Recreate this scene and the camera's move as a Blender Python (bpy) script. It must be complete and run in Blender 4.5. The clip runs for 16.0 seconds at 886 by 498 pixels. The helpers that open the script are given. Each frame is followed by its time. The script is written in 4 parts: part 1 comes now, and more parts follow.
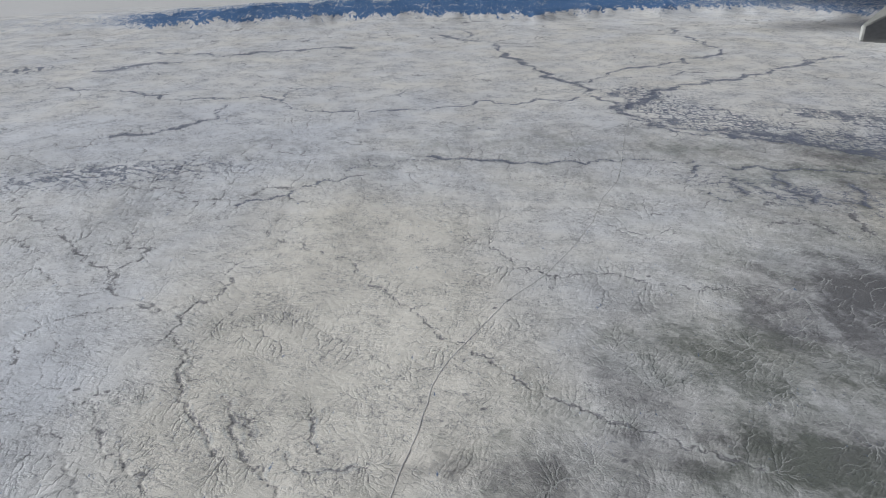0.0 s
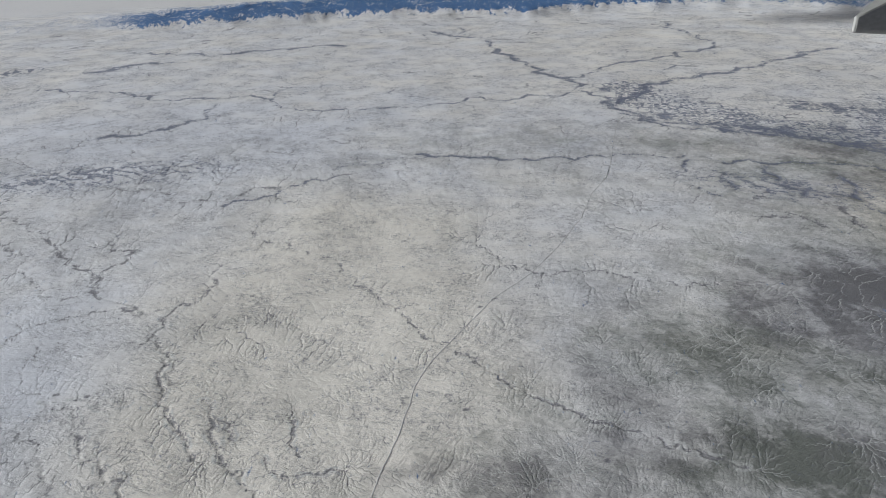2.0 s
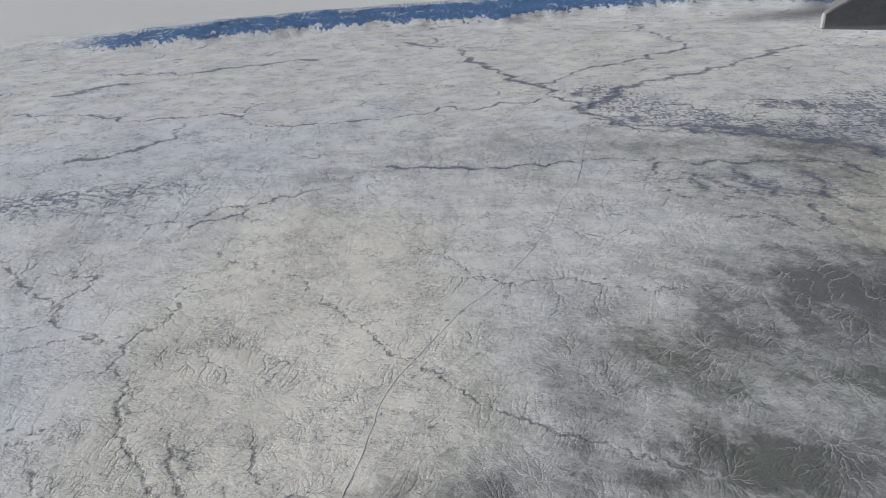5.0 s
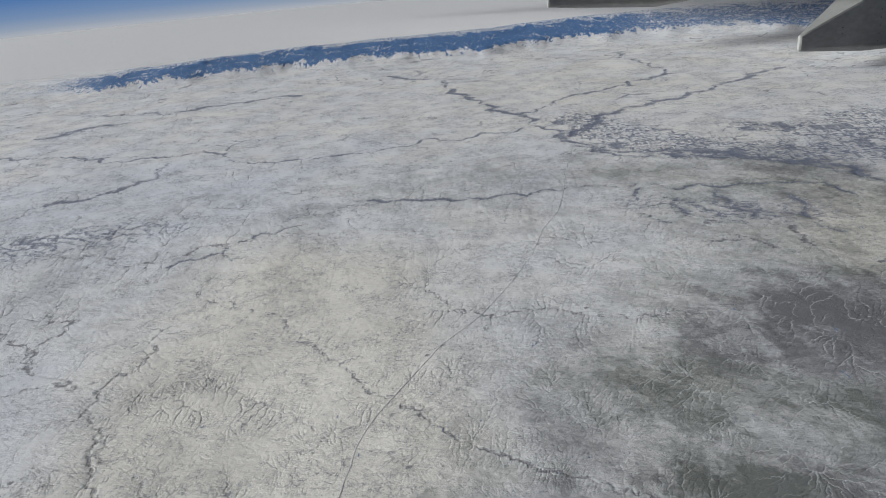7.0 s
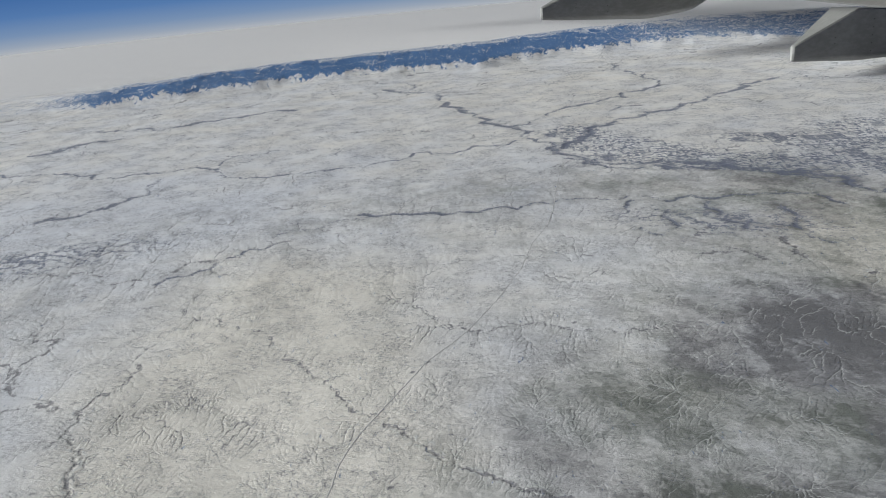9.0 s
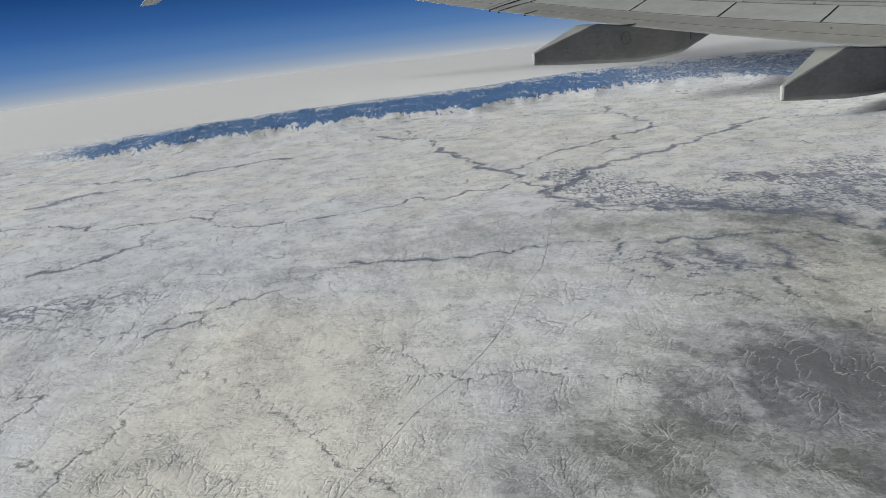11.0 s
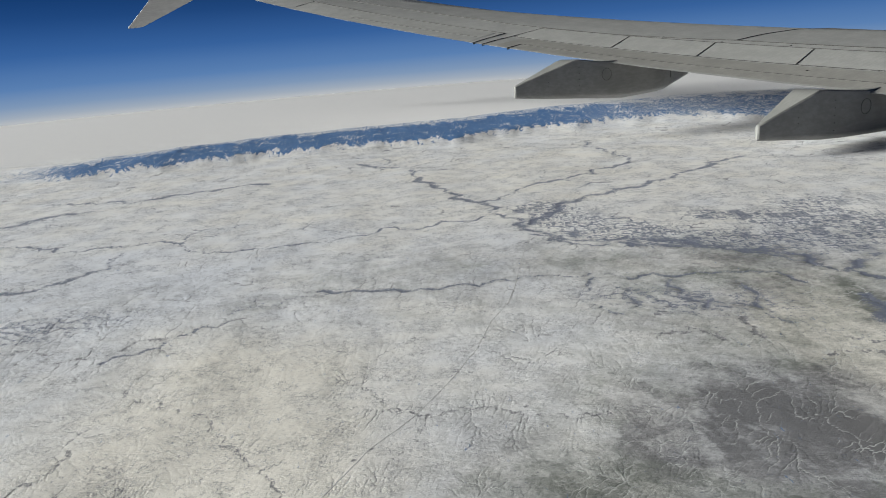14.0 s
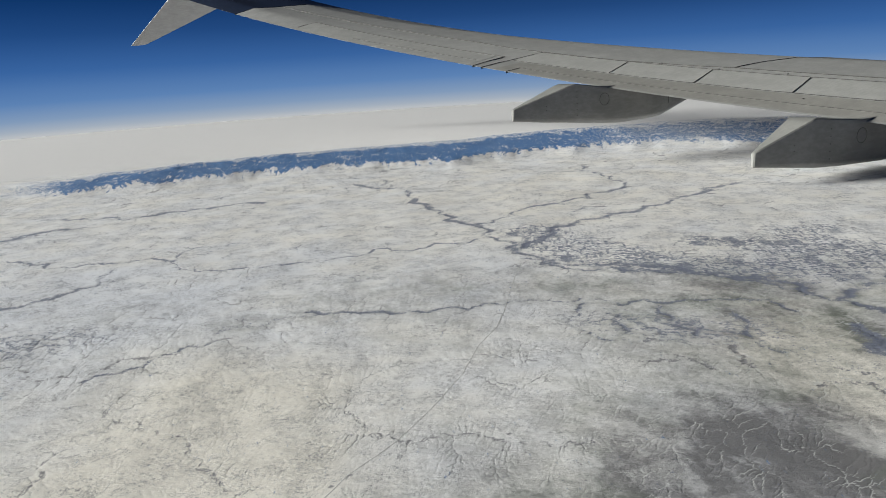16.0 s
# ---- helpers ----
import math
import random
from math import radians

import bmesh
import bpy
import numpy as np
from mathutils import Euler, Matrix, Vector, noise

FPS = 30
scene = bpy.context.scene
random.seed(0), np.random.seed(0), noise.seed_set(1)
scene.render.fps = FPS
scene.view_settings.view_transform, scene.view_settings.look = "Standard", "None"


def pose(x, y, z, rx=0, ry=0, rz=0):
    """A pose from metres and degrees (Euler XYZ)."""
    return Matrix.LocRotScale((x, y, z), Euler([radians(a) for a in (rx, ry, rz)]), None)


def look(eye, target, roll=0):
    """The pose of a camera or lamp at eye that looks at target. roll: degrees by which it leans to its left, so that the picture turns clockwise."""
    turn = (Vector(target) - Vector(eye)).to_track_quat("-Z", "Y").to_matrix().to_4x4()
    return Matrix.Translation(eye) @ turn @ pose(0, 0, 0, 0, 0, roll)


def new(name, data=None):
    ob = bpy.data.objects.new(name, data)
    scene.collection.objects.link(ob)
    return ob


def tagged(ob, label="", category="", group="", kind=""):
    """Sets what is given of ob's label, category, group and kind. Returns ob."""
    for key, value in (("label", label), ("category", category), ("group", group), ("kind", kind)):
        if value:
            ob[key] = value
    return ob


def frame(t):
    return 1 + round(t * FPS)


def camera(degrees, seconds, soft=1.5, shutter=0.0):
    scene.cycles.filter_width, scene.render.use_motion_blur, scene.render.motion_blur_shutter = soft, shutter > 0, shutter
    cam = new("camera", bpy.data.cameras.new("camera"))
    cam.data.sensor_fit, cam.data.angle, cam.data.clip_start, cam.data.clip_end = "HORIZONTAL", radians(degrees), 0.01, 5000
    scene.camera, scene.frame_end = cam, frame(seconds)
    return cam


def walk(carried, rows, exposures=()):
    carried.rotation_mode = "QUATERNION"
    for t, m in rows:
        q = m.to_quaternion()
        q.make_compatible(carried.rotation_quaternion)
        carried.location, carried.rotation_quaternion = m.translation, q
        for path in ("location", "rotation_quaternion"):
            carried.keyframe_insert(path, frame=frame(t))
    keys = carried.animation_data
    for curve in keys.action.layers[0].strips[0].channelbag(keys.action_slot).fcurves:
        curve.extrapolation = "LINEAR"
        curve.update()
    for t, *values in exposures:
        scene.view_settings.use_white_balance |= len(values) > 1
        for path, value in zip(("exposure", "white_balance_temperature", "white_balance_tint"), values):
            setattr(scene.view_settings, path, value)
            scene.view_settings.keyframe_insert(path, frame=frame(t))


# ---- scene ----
# The land is a model at about 1 : 12 000 (0.92 m under the eye stands for 11 km), the wing is near its true size,
# placed and shaped to fit the camera's view.
cam = camera(62.1, 16.0, soft=0.9)
METRES, EYE, TILT, LEAN, TURN = 0.35, 0.92, -25.0, 0.7, 0.0
ROWS = [
    (0.0, 0.0, 0.0, 0.0, -0.0, -0.0, 0.0),
    (0.5, 0.0285, 0.0116, 0.0033, -0.0, -0.08, 0.2),
    (1.0, 0.0585, 0.0221, 0.0075, 0.0, -0.13, 0.44),
    (1.5, 0.0855, 0.0344, 0.0113, -0.01, -0.17, 0.64),
    (2.0, 0.1151, 0.0449, 0.0141, 0.01, -0.25, 0.74),
    (2.5, 0.143, 0.0571, 0.0176, -0.0, -0.29, 0.81),
    (3.0, 0.1733, 0.0693, 0.0217, 0.02, -0.27, 0.97),
    (5.5, 0.3214, 0.1325, 0.0449, -1.13, 1.07, 3.75),
    (6.0, 0.3523, 0.1449, 0.0508, -1.3, 2.14, 4.44),
    (6.5, 0.3798, 0.1561, 0.0546, -1.32, 2.47, 4.66),
    (7.0, 0.4102, 0.1664, 0.0598, -1.28, 2.7, 4.75),
    (7.5, 0.4391, 0.177, 0.0623, -1.25, 2.92, 4.88),
    (8.0, 0.4688, 0.186, 0.0672, -1.19, 3.13, 5.01),
    (8.5, 0.4962, 0.198, 0.0719, -1.18, 3.34, 5.11),
    (9.0, 0.524, 0.2092, 0.0764, -1.2, 3.64, 5.25),
    (9.5, 0.5521, 0.2197, 0.0828, -1.17, 4.43, 5.53),
    (12.0, 0.6926, 0.2782, 0.105, -0.76, 8.08, 6.59),
    (12.5, 0.7216, 0.2889, 0.108, -0.71, 8.28, 6.61),
    (13.0, 0.7507, 0.2989, 0.1119, -0.67, 8.48, 6.59),
    (13.5, 0.7801, 0.3089, 0.1169, -1.48, 8.71, 5.99),
    (14.0, 0.8093, 0.3179, 0.1219, -2.31, 9.12, 5.14),
    (14.5, 0.8362, 0.328, 0.1265, -2.42, 9.71, 4.79),
    (15.0, 0.8649, 0.3386, 0.1313, -2.4, 10.24, 4.6),
    (15.5, 0.8928, 0.348, 0.1355, -2.42, 10.5, 4.43),
    (16.0, 0.9225, 0.3561, 0.1405, -2.48, 10.72, 4.19),
]
walk(cam, [(t, pose(0, 0, EYE, TILT, LEAN, TURN) @ pose(METRES * x, METRES * y, METRES * z, 90 + pitch, roll, yaw)) for t, x, y, z, yaw, pitch, roll in ROWS],
     exposures=[(0.0, 0.55, 6150, 7), (5.5, 0.57, 6150, 7), (9.5, 0.68, 6240, 5), (12.5, 0.78, 6400, 4), (14.0, 0.82, 6440, 4), (15.5, 0.88, 6520, 4), (16.0, 0.88, 6520, 4)])

# ---- light ----
SUN_AZ, SUN_EL = -82.0, 15.0          # degrees from straight ahead, to the right; height
sun_way = Vector((math.sin(radians(SUN_AZ)) * math.cos(radians(SUN_EL)), math.cos(radians(SUN_AZ)) * math.cos(radians(SUN_EL)), math.sin(radians(SUN_EL))))
sun = new("sun", bpy.data.lights.new("sun", "SUN"))
sun.data.energy, sun.data.angle, sun.data.color = 4.7, radians(18), (1.0, 0.98, 0.95)
sun.matrix_world = look(sun_way * 20, (0, 0, 0))
world = bpy.data.worlds.new("sky")
scene.world = world
world.use_nodes = True
wn = world.node_tree.nodes
sky = wn.new("ShaderNodeTexSky")
sky.sky_type, sky.sun_disc = "NISHITA", False
sky.sun_elevation, sky.sun_rotation = radians(SUN_EL), radians(SUN_AZ)
sky.altitude, sky.air_density, sky.dust_density, sky.ozone_density = 13000, 0.75, 0.0, 3.0
deep = wn.new("ShaderNodeHueSaturation")
deep.inputs["Hue"].default_value, deep.inputs["Saturation"].default_value = 0.507, 1.22
world.node_tree.links.new(sky.outputs[0], deep.inputs["Color"])
world.node_tree.links.new(deep.outputs[0], wn["Background"].inputs[0])
wn["Background"].inputs[1].default_value = 0.0185

# ---- materials ----
def material(name):
    m = bpy.data.materials.new(name)
    m.use_nodes = True
    nt = m.node_tree
    return m, nt, nt.nodes["Principled BSDF"]


def node(nt, kind, **values):
    n = nt.nodes.new(kind)
    for k, v in values.items():
        if k == "op":
            n.operation = v
        elif k == "blend":
            n.data_type, n.blend_type = "RGBA", v
        elif k == "attr":
            n.attribute_name = v
        else:
            n.inputs[k].default_value = v
    return n


def maths(nt, op, a, b=None, clamp=False):
    n = nt.nodes.new("ShaderNodeMath")
    n.operation, n.use_clamp = op, clamp
    for i, v in enumerate((a, b)):
        if v is None:
            continue
        if isinstance(v, (int, float)):
            n.inputs[i].default_value = v
        else:
            nt.links.new(v, n.inputs[i])
    return n.outputs[0]


def mixed(nt, fac, a, b):
    n = nt.nodes.new("ShaderNodeMix")
    n.data_type = "RGBA"
    for i, v in ((0, fac), (6, a), (7, b)):
        if isinstance(v, (int, float, tuple)):
            n.inputs[i].default_value = (*v, 1) if isinstance(v, tuple) else v
        else:
            nt.links.new(v, n.inputs[i])
    return n.outputs[2]


def ramped(nt, fac, lo, hi):
    n = nt.nodes.new("ShaderNodeMapRange")
    n.inputs[1].default_value, n.inputs[2].default_value = lo, hi
    n.interpolation_type = "SMOOTHSTEP"
    nt.links.new(fac, n.inputs[0])
    return n.outputs[0]


def noisy(nt, scale, detail=6.0, rough=0.6, distort=0.0, stretch=None):
    n = nt.nodes.new("ShaderNodeTexNoise")
    n.inputs["Scale"].default_value, n.inputs["Detail"].default_value = scale, detail
    n.inputs["Roughness"].default_value, n.inputs["Distortion"].default_value = rough, distort
    co = nt.nodes.new("ShaderNodeTexCoord").outputs["Object"]
    if stretch:
        mp = nt.nodes.new("ShaderNodeMapping")
        mp.vector_type = "TEXTURE"
        mp.inputs["Rotation"].default_value = (0, 0, radians(stretch[0]))
        mp.inputs["Scale"].default_value = (1 / stretch[1], 1 / stretch[2], 1)
        nt.links.new(co, mp.inputs[0])
        co = mp.outputs[0]
    nt.links.new(co, n.inputs["Vector"])
    return n.outputs["Fac"]


def attribute(nt, name):
    n = nt.nodes.new("ShaderNodeAttribute")
    n.attribute_name = name
    return n.outputs["Fac"]


def farm_plots(nt, scale, turn, chance):
    """Rectangular plots with dark hedges and ditches: a lattice turned to the river."""
    n = nt.nodes.new("ShaderNodeTexBrick")
    mp = nt.nodes.new("ShaderNodeMapping")
    mp.inputs["Rotation"].default_value = (0, 0, radians(turn))
    nt.links.new(nt.nodes.new("ShaderNodeTexCoord").outputs["Object"], mp.inputs[0])
    nt.links.new(mp.outputs[0], n.inputs["Vector"])
    n.offset, n.squash = 0.37, 1.0
    for key, value in (("Scale", scale), ("Mortar Size", 0.05), ("Mortar Smooth", 0.3), ("Brick Width", 0.5), ("Row Height", 0.8), ("Bias", 0.0)):
        n.inputs[key].default_value = value
    n.inputs["Color1"].default_value, n.inputs["Color2"].default_value, n.inputs["Mortar"].default_value = (0, 0, 0, 1), (1, 1, 1, 1), (0.5, 0.5, 0.5, 1)
    return ramped(nt, n.outputs["Color"], chance, chance + 0.06), n.outputs["Fac"]


def riverside_cells(nt, scale, turn):
    """Groves and cleared strips along the river, one random value each."""
    n = nt.nodes.new("ShaderNodeTexBrick")
    mp = nt.nodes.new("ShaderNodeMapping")
    mp.inputs["Rotation"].default_value = (0, 0, radians(turn))
    nt.links.new(nt.nodes.new("ShaderNodeTexCoord").outputs["Object"], mp.inputs[0])
    nt.links.new(mp.outputs[0], n.inputs["Vector"])
    n.offset = 0.41
    for key, value in (("Scale", scale), ("Mortar Size", 0.0), ("Brick Width", 1.0), ("Row Height", 0.45), ("Bias", 0.0)):
        n.inputs[key].default_value = value
    n.inputs["Color1"].default_value, n.inputs["Color2"].default_value = (0, 0, 0, 1), (1, 1, 1, 1)
    return n.outputs["Color"]


def veins(nt, scale, width, distort, stretch=None, detail=5.0):
    """Thin winding lines: where an uneven field crosses its middle."""
    n = maths(nt, "ABSOLUTE", maths(nt, "SUBTRACT", noisy(nt, scale, detail, 0.6, distort, stretch), 0.5))
    return maths(nt, "SUBTRACT", 1.0, ramped(nt, n, 0.0, width))


def land_material():
    m, nt, bsdf = material("snowy_land")
    bare_and_shade, brush, forest, gully, farm, hazy_brush, drift, warm = (attribute(nt, k) for k in ("bare_and_shade", "brush", "forest", "gully", "farm", "hazy_brush", "drift", "warm"))

    def times(*a):
        out = a[0]
        for b in a[1:]:
            out = maths(nt, "MULTIPLY", out, b)
        return out

    def plus(*a):
        out = a[0]
        for b in a[1:]:
            out = maths(nt, "ADD", out, b)
        return out

    def centred(v, k):
        return times(maths(nt, "SUBTRACT", v, 0.5), k)

    fine, clump, tiny = noisy(nt, 42, 9, 0.7, 0.8), noisy(nt, 95, 8, 0.8, 0.4), noisy(nt, 240, 5, 0.75)
    wind, comb = noisy(nt, 20, 9, 0.66, 0.9, (-12, 0.5, 1.4)), noisy(nt, 75, 7, 0.7, 0.7, (-14, 0.45, 1.5))
    # tints of the window glass put into the snow's colour: cool and creamy fields
    cream = plus(warm, centred(noisy(nt, 2.2, 4, 0.6), 1.6))
    snow = mixed(nt, ramped(nt, cream, -0.7, 0.9), (0.73, 0.742, 0.795), (0.82, 0.778, 0.715))
    soil = mixed(nt, ramped(nt, noisy(nt, 2.3, 5, 0.6, 0.6), 0.42, 0.58), (0.119, 0.116, 0.122), (0.113, 0.126, 0.108))
    unhazed = ramped(nt, bare_and_shade, -0.45, -0.2)
    thin = plus(bare_and_shade, centred(comb, 0.30), centred(fine, 0.50), centred(clump, 0.32))
    col = mixed(nt, times(ramped(nt, thin, 0.15, 0.98), 0.9), snow, soil)
    # beyond the range the horizon's haze is put in as one plain tinted white
    col = mixed(nt, unhazed, (0.715, 0.70, 0.705), col)
    # snow drifted into the small gullies of the bare country
    col = mixed(nt, times(ramped(nt, plus(drift, centred(clump, 0.6)), 0.12, 0.80), 0.66), col, (0.58, 0.585, 0.58))
    # scrub in the small gullies of the white country
    # dark carries distance haze as blue in the brush colour; sage has none
    dark = mixed(nt, tiny, (0.125, 0.138, 0.195), (0.20, 0.22, 0.29))
    sage = mixed(nt, tiny, (0.17, 0.165, 0.185), (0.27, 0.265, 0.28))
    col = mixed(nt, times(ramped(nt, plus(gully, centred(clump, 0.9)), 0.12, 0.85), 0.75), col, sage)
    here, there = ramped(nt, noisy(nt, 5.5, 5, 0.65), 0.44, 0.56), ramped(nt, noisy(nt, 8.0, 5, 0.65), 0.44, 0.56)
    ledges = ramped(nt, bare_and_shade, 0.55, 0.35)
    for scale, width, distort, stretch, gate, weight in ((5, 0.006, 1.6, None, here, 0.8), (11, 0.011, 1.5, None, there, 0.85), (24, 0.018, 1.2, (-10, 0.8, 1.1), here, 0.75), (47, 0.024, 1.0, (-14, 0.8, 1.1), there, 0.45), (90, 0.030, 1.2, (-8, 0.8, 1.1), here, 0.25)):
        col = mixed(nt, times(veins(nt, scale, width, distort, stretch), gate, ledges, unhazed, weight, ramped(nt, clump, 0.38, 0.50)), col, mixed(nt, unhazed, dark, sage))
    place = nt.nodes.new("ShaderNodeSeparateXYZ")
    nt.links.new(nt.nodes.new("ShaderNodeTexCoord").outputs["Object"], place.inputs[0])
    beyond = times(ramped(nt, place.outputs[1], 2.4, 3.6), unhazed)
    for scale, width, distort, gate, weight in ((4.0, 0.010, 1.0, here, 0.55), (7.5, 0.017, 0.9, there, 0.50), (15, 0.028, 0.8, here, 0.40)):
        col = mixed(nt, times(veins(nt, scale, width, distort, (6, 0.8, 1.0), 3.5), gate, beyond, weight, ramped(nt, fine, 0.40, 0.52)), col, dark)
    # fields and groves along the river
    plots, hedges = farm_plots(nt, 8.0, 12, 0.86)
    small, _ = farm_plots(nt, 19.0, 12, 0.93)
    tilled = maths(nt, "MAXIMUM", maths(nt, "MAXIMUM", plots, small), times(hedges, ramped(nt, wind, 0.42, 0.56)))
    col = mixed(nt, times(tilled, plus(0.45, times(ramped(nt, clump, 0.35, 0.6), 0.45)), farm), col, dark)
    for scale, turn, need in ((48.0, 6, 1.38), (85.0, 14, 1.36)):
        dense = plus(times(farm, 0.62), centred(noisy(nt, 7.0, 5, 0.65), 1.1), centred(clump, 1.0))
        wooded = times(ramped(nt, plus(riverside_cells(nt, scale, turn), dense), need, need + 0.10), ramped(nt, farm, 0.05, 0.3))
        col = mixed(nt, times(wooded, 0.85), col, dark)
    scrub = maths(nt, "SUBTRACT", plus(tiny, clump, times(comb, 0.5)), 1.25)
    col = mixed(nt, times(ramped(nt, plus(brush, times(scrub, 2.0)), 0.30, 0.80), 0.85), col, sage)
    col = mixed(nt, times(ramped(nt, plus(hazy_brush, times(scrub, 2.7)), 0.36, 0.74), 0.88), col, dark)
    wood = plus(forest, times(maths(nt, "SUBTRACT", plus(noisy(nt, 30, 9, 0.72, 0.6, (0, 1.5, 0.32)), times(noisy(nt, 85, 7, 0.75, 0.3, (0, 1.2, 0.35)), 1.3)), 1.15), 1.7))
    # the blue of distance haze is put into the woods' colour
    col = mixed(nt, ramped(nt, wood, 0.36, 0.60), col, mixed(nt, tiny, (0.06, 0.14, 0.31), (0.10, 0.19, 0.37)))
    nt.links.new(col, bsdf.inputs["Base Color"])
    bsdf.inputs["Roughness"].default_value, bsdf.inputs["Specular IOR Level"].default_value = 0.9, 0.1
    bump = node(nt, "ShaderNodeBump", Strength=0.8, Distance=0.0011)
    folds = plus(maths(nt, "ABSOLUTE", centred(noisy(nt, 26, 6, 0.62, 1.2, (-14, 0.6, 1.3)), 1.0)), times(maths(nt, "ABSOLUTE", centred(noisy(nt, 70, 5, 0.65, 1.0, (-12, 0.7, 1.3)), 1.0)), 0.6))
    folds = times(folds, plus(0.8, times(maths(nt, "MAXIMUM", here, there), 1.4)))
    nt.links.new(plus(times(plus(clump, wind, comb), 0.22, plus(0.1, times(unhazed, 0.9))), times(folds, unhazed)), bump.inputs["Height"])
    nt.links.new(bump.outputs[0], bsdf.inputs["Normal"])
    return m


def paint(name, colour, rough, metal=0.0, dirt=0.12, scale=6.0):
    m, nt, bsdf = material(name)
    dim = tuple(c * (1 - 2 * dirt) for c in colour)
    grime = maths(nt, "MULTIPLY", maths(nt, "ADD", noisy(nt, scale, 6, 0.65), noisy(nt, scale * 7, 4, 0.6, 0.0, (22.5, 0.25, 2.0))), 0.5)
    nt.links.new(mixed(nt, ramped(nt, grime, 0.38, 0.66), dim, colour), bsdf.inputs["Base Color"])
    bsdf.inputs["Metallic"].default_value = metal
    nt.links.new(maths(nt, "ADD", rough - 0.08, maths(nt, "MULTIPLY", grime, 0.16)), bsdf.inputs["Roughness"])
    return m


LAND = land_material()
GREY = paint("grey_wing_paint", (0.40, 0.396, 0.386), 0.5)
PANEL = paint("pale_panel_paint", (0.43, 0.425, 0.41), 0.5)
FAIR = paint("fairing_paint", (0.265, 0.262, 0.25), 0.45)
# the window's darkening over the inboard wing is put into this colour
FLAP = paint("brownish_shaded_flap_paint", (0.35, 0.338, 0.315), 0.5)
JOINT = paint("grey_joint", (0.11, 0.108, 0.10), 0.7)
WHITE = paint("white_winglet_paint", (0.38, 0.38, 0.375), 0.4)
NAVY = paint("navy_paint", (0.02, 0.03, 0.06), 0.35)
SEAM = paint("dark_sealant", (0.055, 0.053, 0.05), 0.8)
ROAD = paint("ploughed_road", (0.50, 0.49, 0.485), 0.9, 0.0, 0.06, 30)

# ---- land ----
RADIUS = 533.0                         # the curve of the earth at the model's scale
GRAD = np.random.default_rng(5).normal(size=(256, 256, 2))
GRAD /= np.linalg.norm(GRAD, axis=2, keepdims=True)


def perlin(x, y):
    i, j = np.floor(x).astype(int), np.floor(y).astype(int)
    u, v = x - i, y - j
    a, b = u * u * u * (u * (u * 6 - 15) + 10), v * v * v * (v * (v * 6 - 15) + 10)

    def corner(p, q):
        g = GRAD[(i + p) & 255, (j + q) & 255]
        return g[..., 0] * (u - p) + g[..., 1] * (v - q)

    return ((corner(0, 0) * (1 - a) + corner(1, 0) * a) * (1 - b) + (corner(0, 1) * (1 - a) + corner(1, 1) * a) * b) * 1.4


def fbm(x, y, octaves=5, gain=0.5):
    total, amp = 0, 1.0
    for k in range(octaves):
        total = total + amp * perlin(x * 2 ** k + 17.3 * k, y * 2 ** k - 9.1 * k)
        amp *= gain
    return total


def ridged(x, y, octaves=5, gain=0.55):
    total, amp = 0, 1.0
    for k in range(octaves):
        total = total + amp * (1 - np.abs(perlin(x * 2 ** k + 5.7 * k, y * 2 ** k + 3.3 * k)) * 2)
        amp *= gain
    return total


def smooth(x, lo, hi):
    t = np.clip((x - lo) / (hi - lo), 0, 1)
    return t * t * (3 - 2 * t)


# rivers and creeks, in plan: how strongly brush lines them (below 0: drifted snow), how wide, and their bends
COURSES = []


def meander(points, rng, rounds=4, swing=0.10):
    p = np.array(points, float)
    for k in range(rounds):
        d = p[1:] - p[:-1]
        mid = (p[1:] + p[:-1]) / 2 + np.c_[-d[:, 1], d[:, 0]] * rng.normal(0, swing, len(d))[:, None]
        out = np.empty((len(p) + len(mid), 2))
        out[0::2], out[1::2] = p, mid
        p = out
    return p


rng = np.random.default_rng(11)


def course(strength, width, points):
    COURSES.append((strength, width, meander(points, rng, 4, 0.17)))


course(0.55, 0.006, [(-0.979, 1.386), (-0.991, 1.433), (-1.003, 1.494), (-0.996, 1.546), (-0.959, 1.586), (-0.915, 1.613), (-0.854, 1.64), (-0.787, 1.653), (-0.725, 1.623), (-0.672, 1.604)])
course(0.85, 0.0065, [(-0.648, 1.65), (-0.668, 1.593), (-0.662, 1.533), (-0.666, 1.499), (-0.633, 1.461), (-0.597, 1.431), (-0.592, 1.385), (-0.595, 1.345), (-0.564, 1.299), (-0.537, 1.243), (-0.519, 1.201), (-0.491, 1.165), (-0.464, 1.13), (-0.442, 1.093), (-0.414, 1.075)])
course(0.6, 0.005, [(-0.597, 1.431), (-0.568, 1.378), (-0.558, 1.323)])
course(0.75, 0.0065, [(-0.469, 1.261), (-0.431, 1.189), (-0.394, 1.1), (-0.366, 1.053), (-0.332, 1.016), (-0.3, 0.983), (-0.282, 0.94)])
course(0.7, 0.005, [(-0.447, 1.245), (-0.409, 1.194), (-0.39, 1.155), (-0.394, 1.116)])
course(0.9, 0.0035, [(-0.282, 1.201), (-0.27, 1.151), (-0.253, 1.106), (-0.241, 1.082)])
course(0.75, 0.003, [(-0.305, 1.083), (-0.269, 1.029), (-0.229, 1.036), (-0.199, 1.036), (-0.149, 1.05)])
course(0.6, 0.006, [(-0.972, 1.241), (-0.909, 1.212), (-0.848, 1.183), (-0.8, 1.165), (-0.771, 1.144), (-0.742, 1.118), (-0.725, 1.089), (-0.695, 1.043), (-0.669, 1.021), (-0.641, 0.969)])
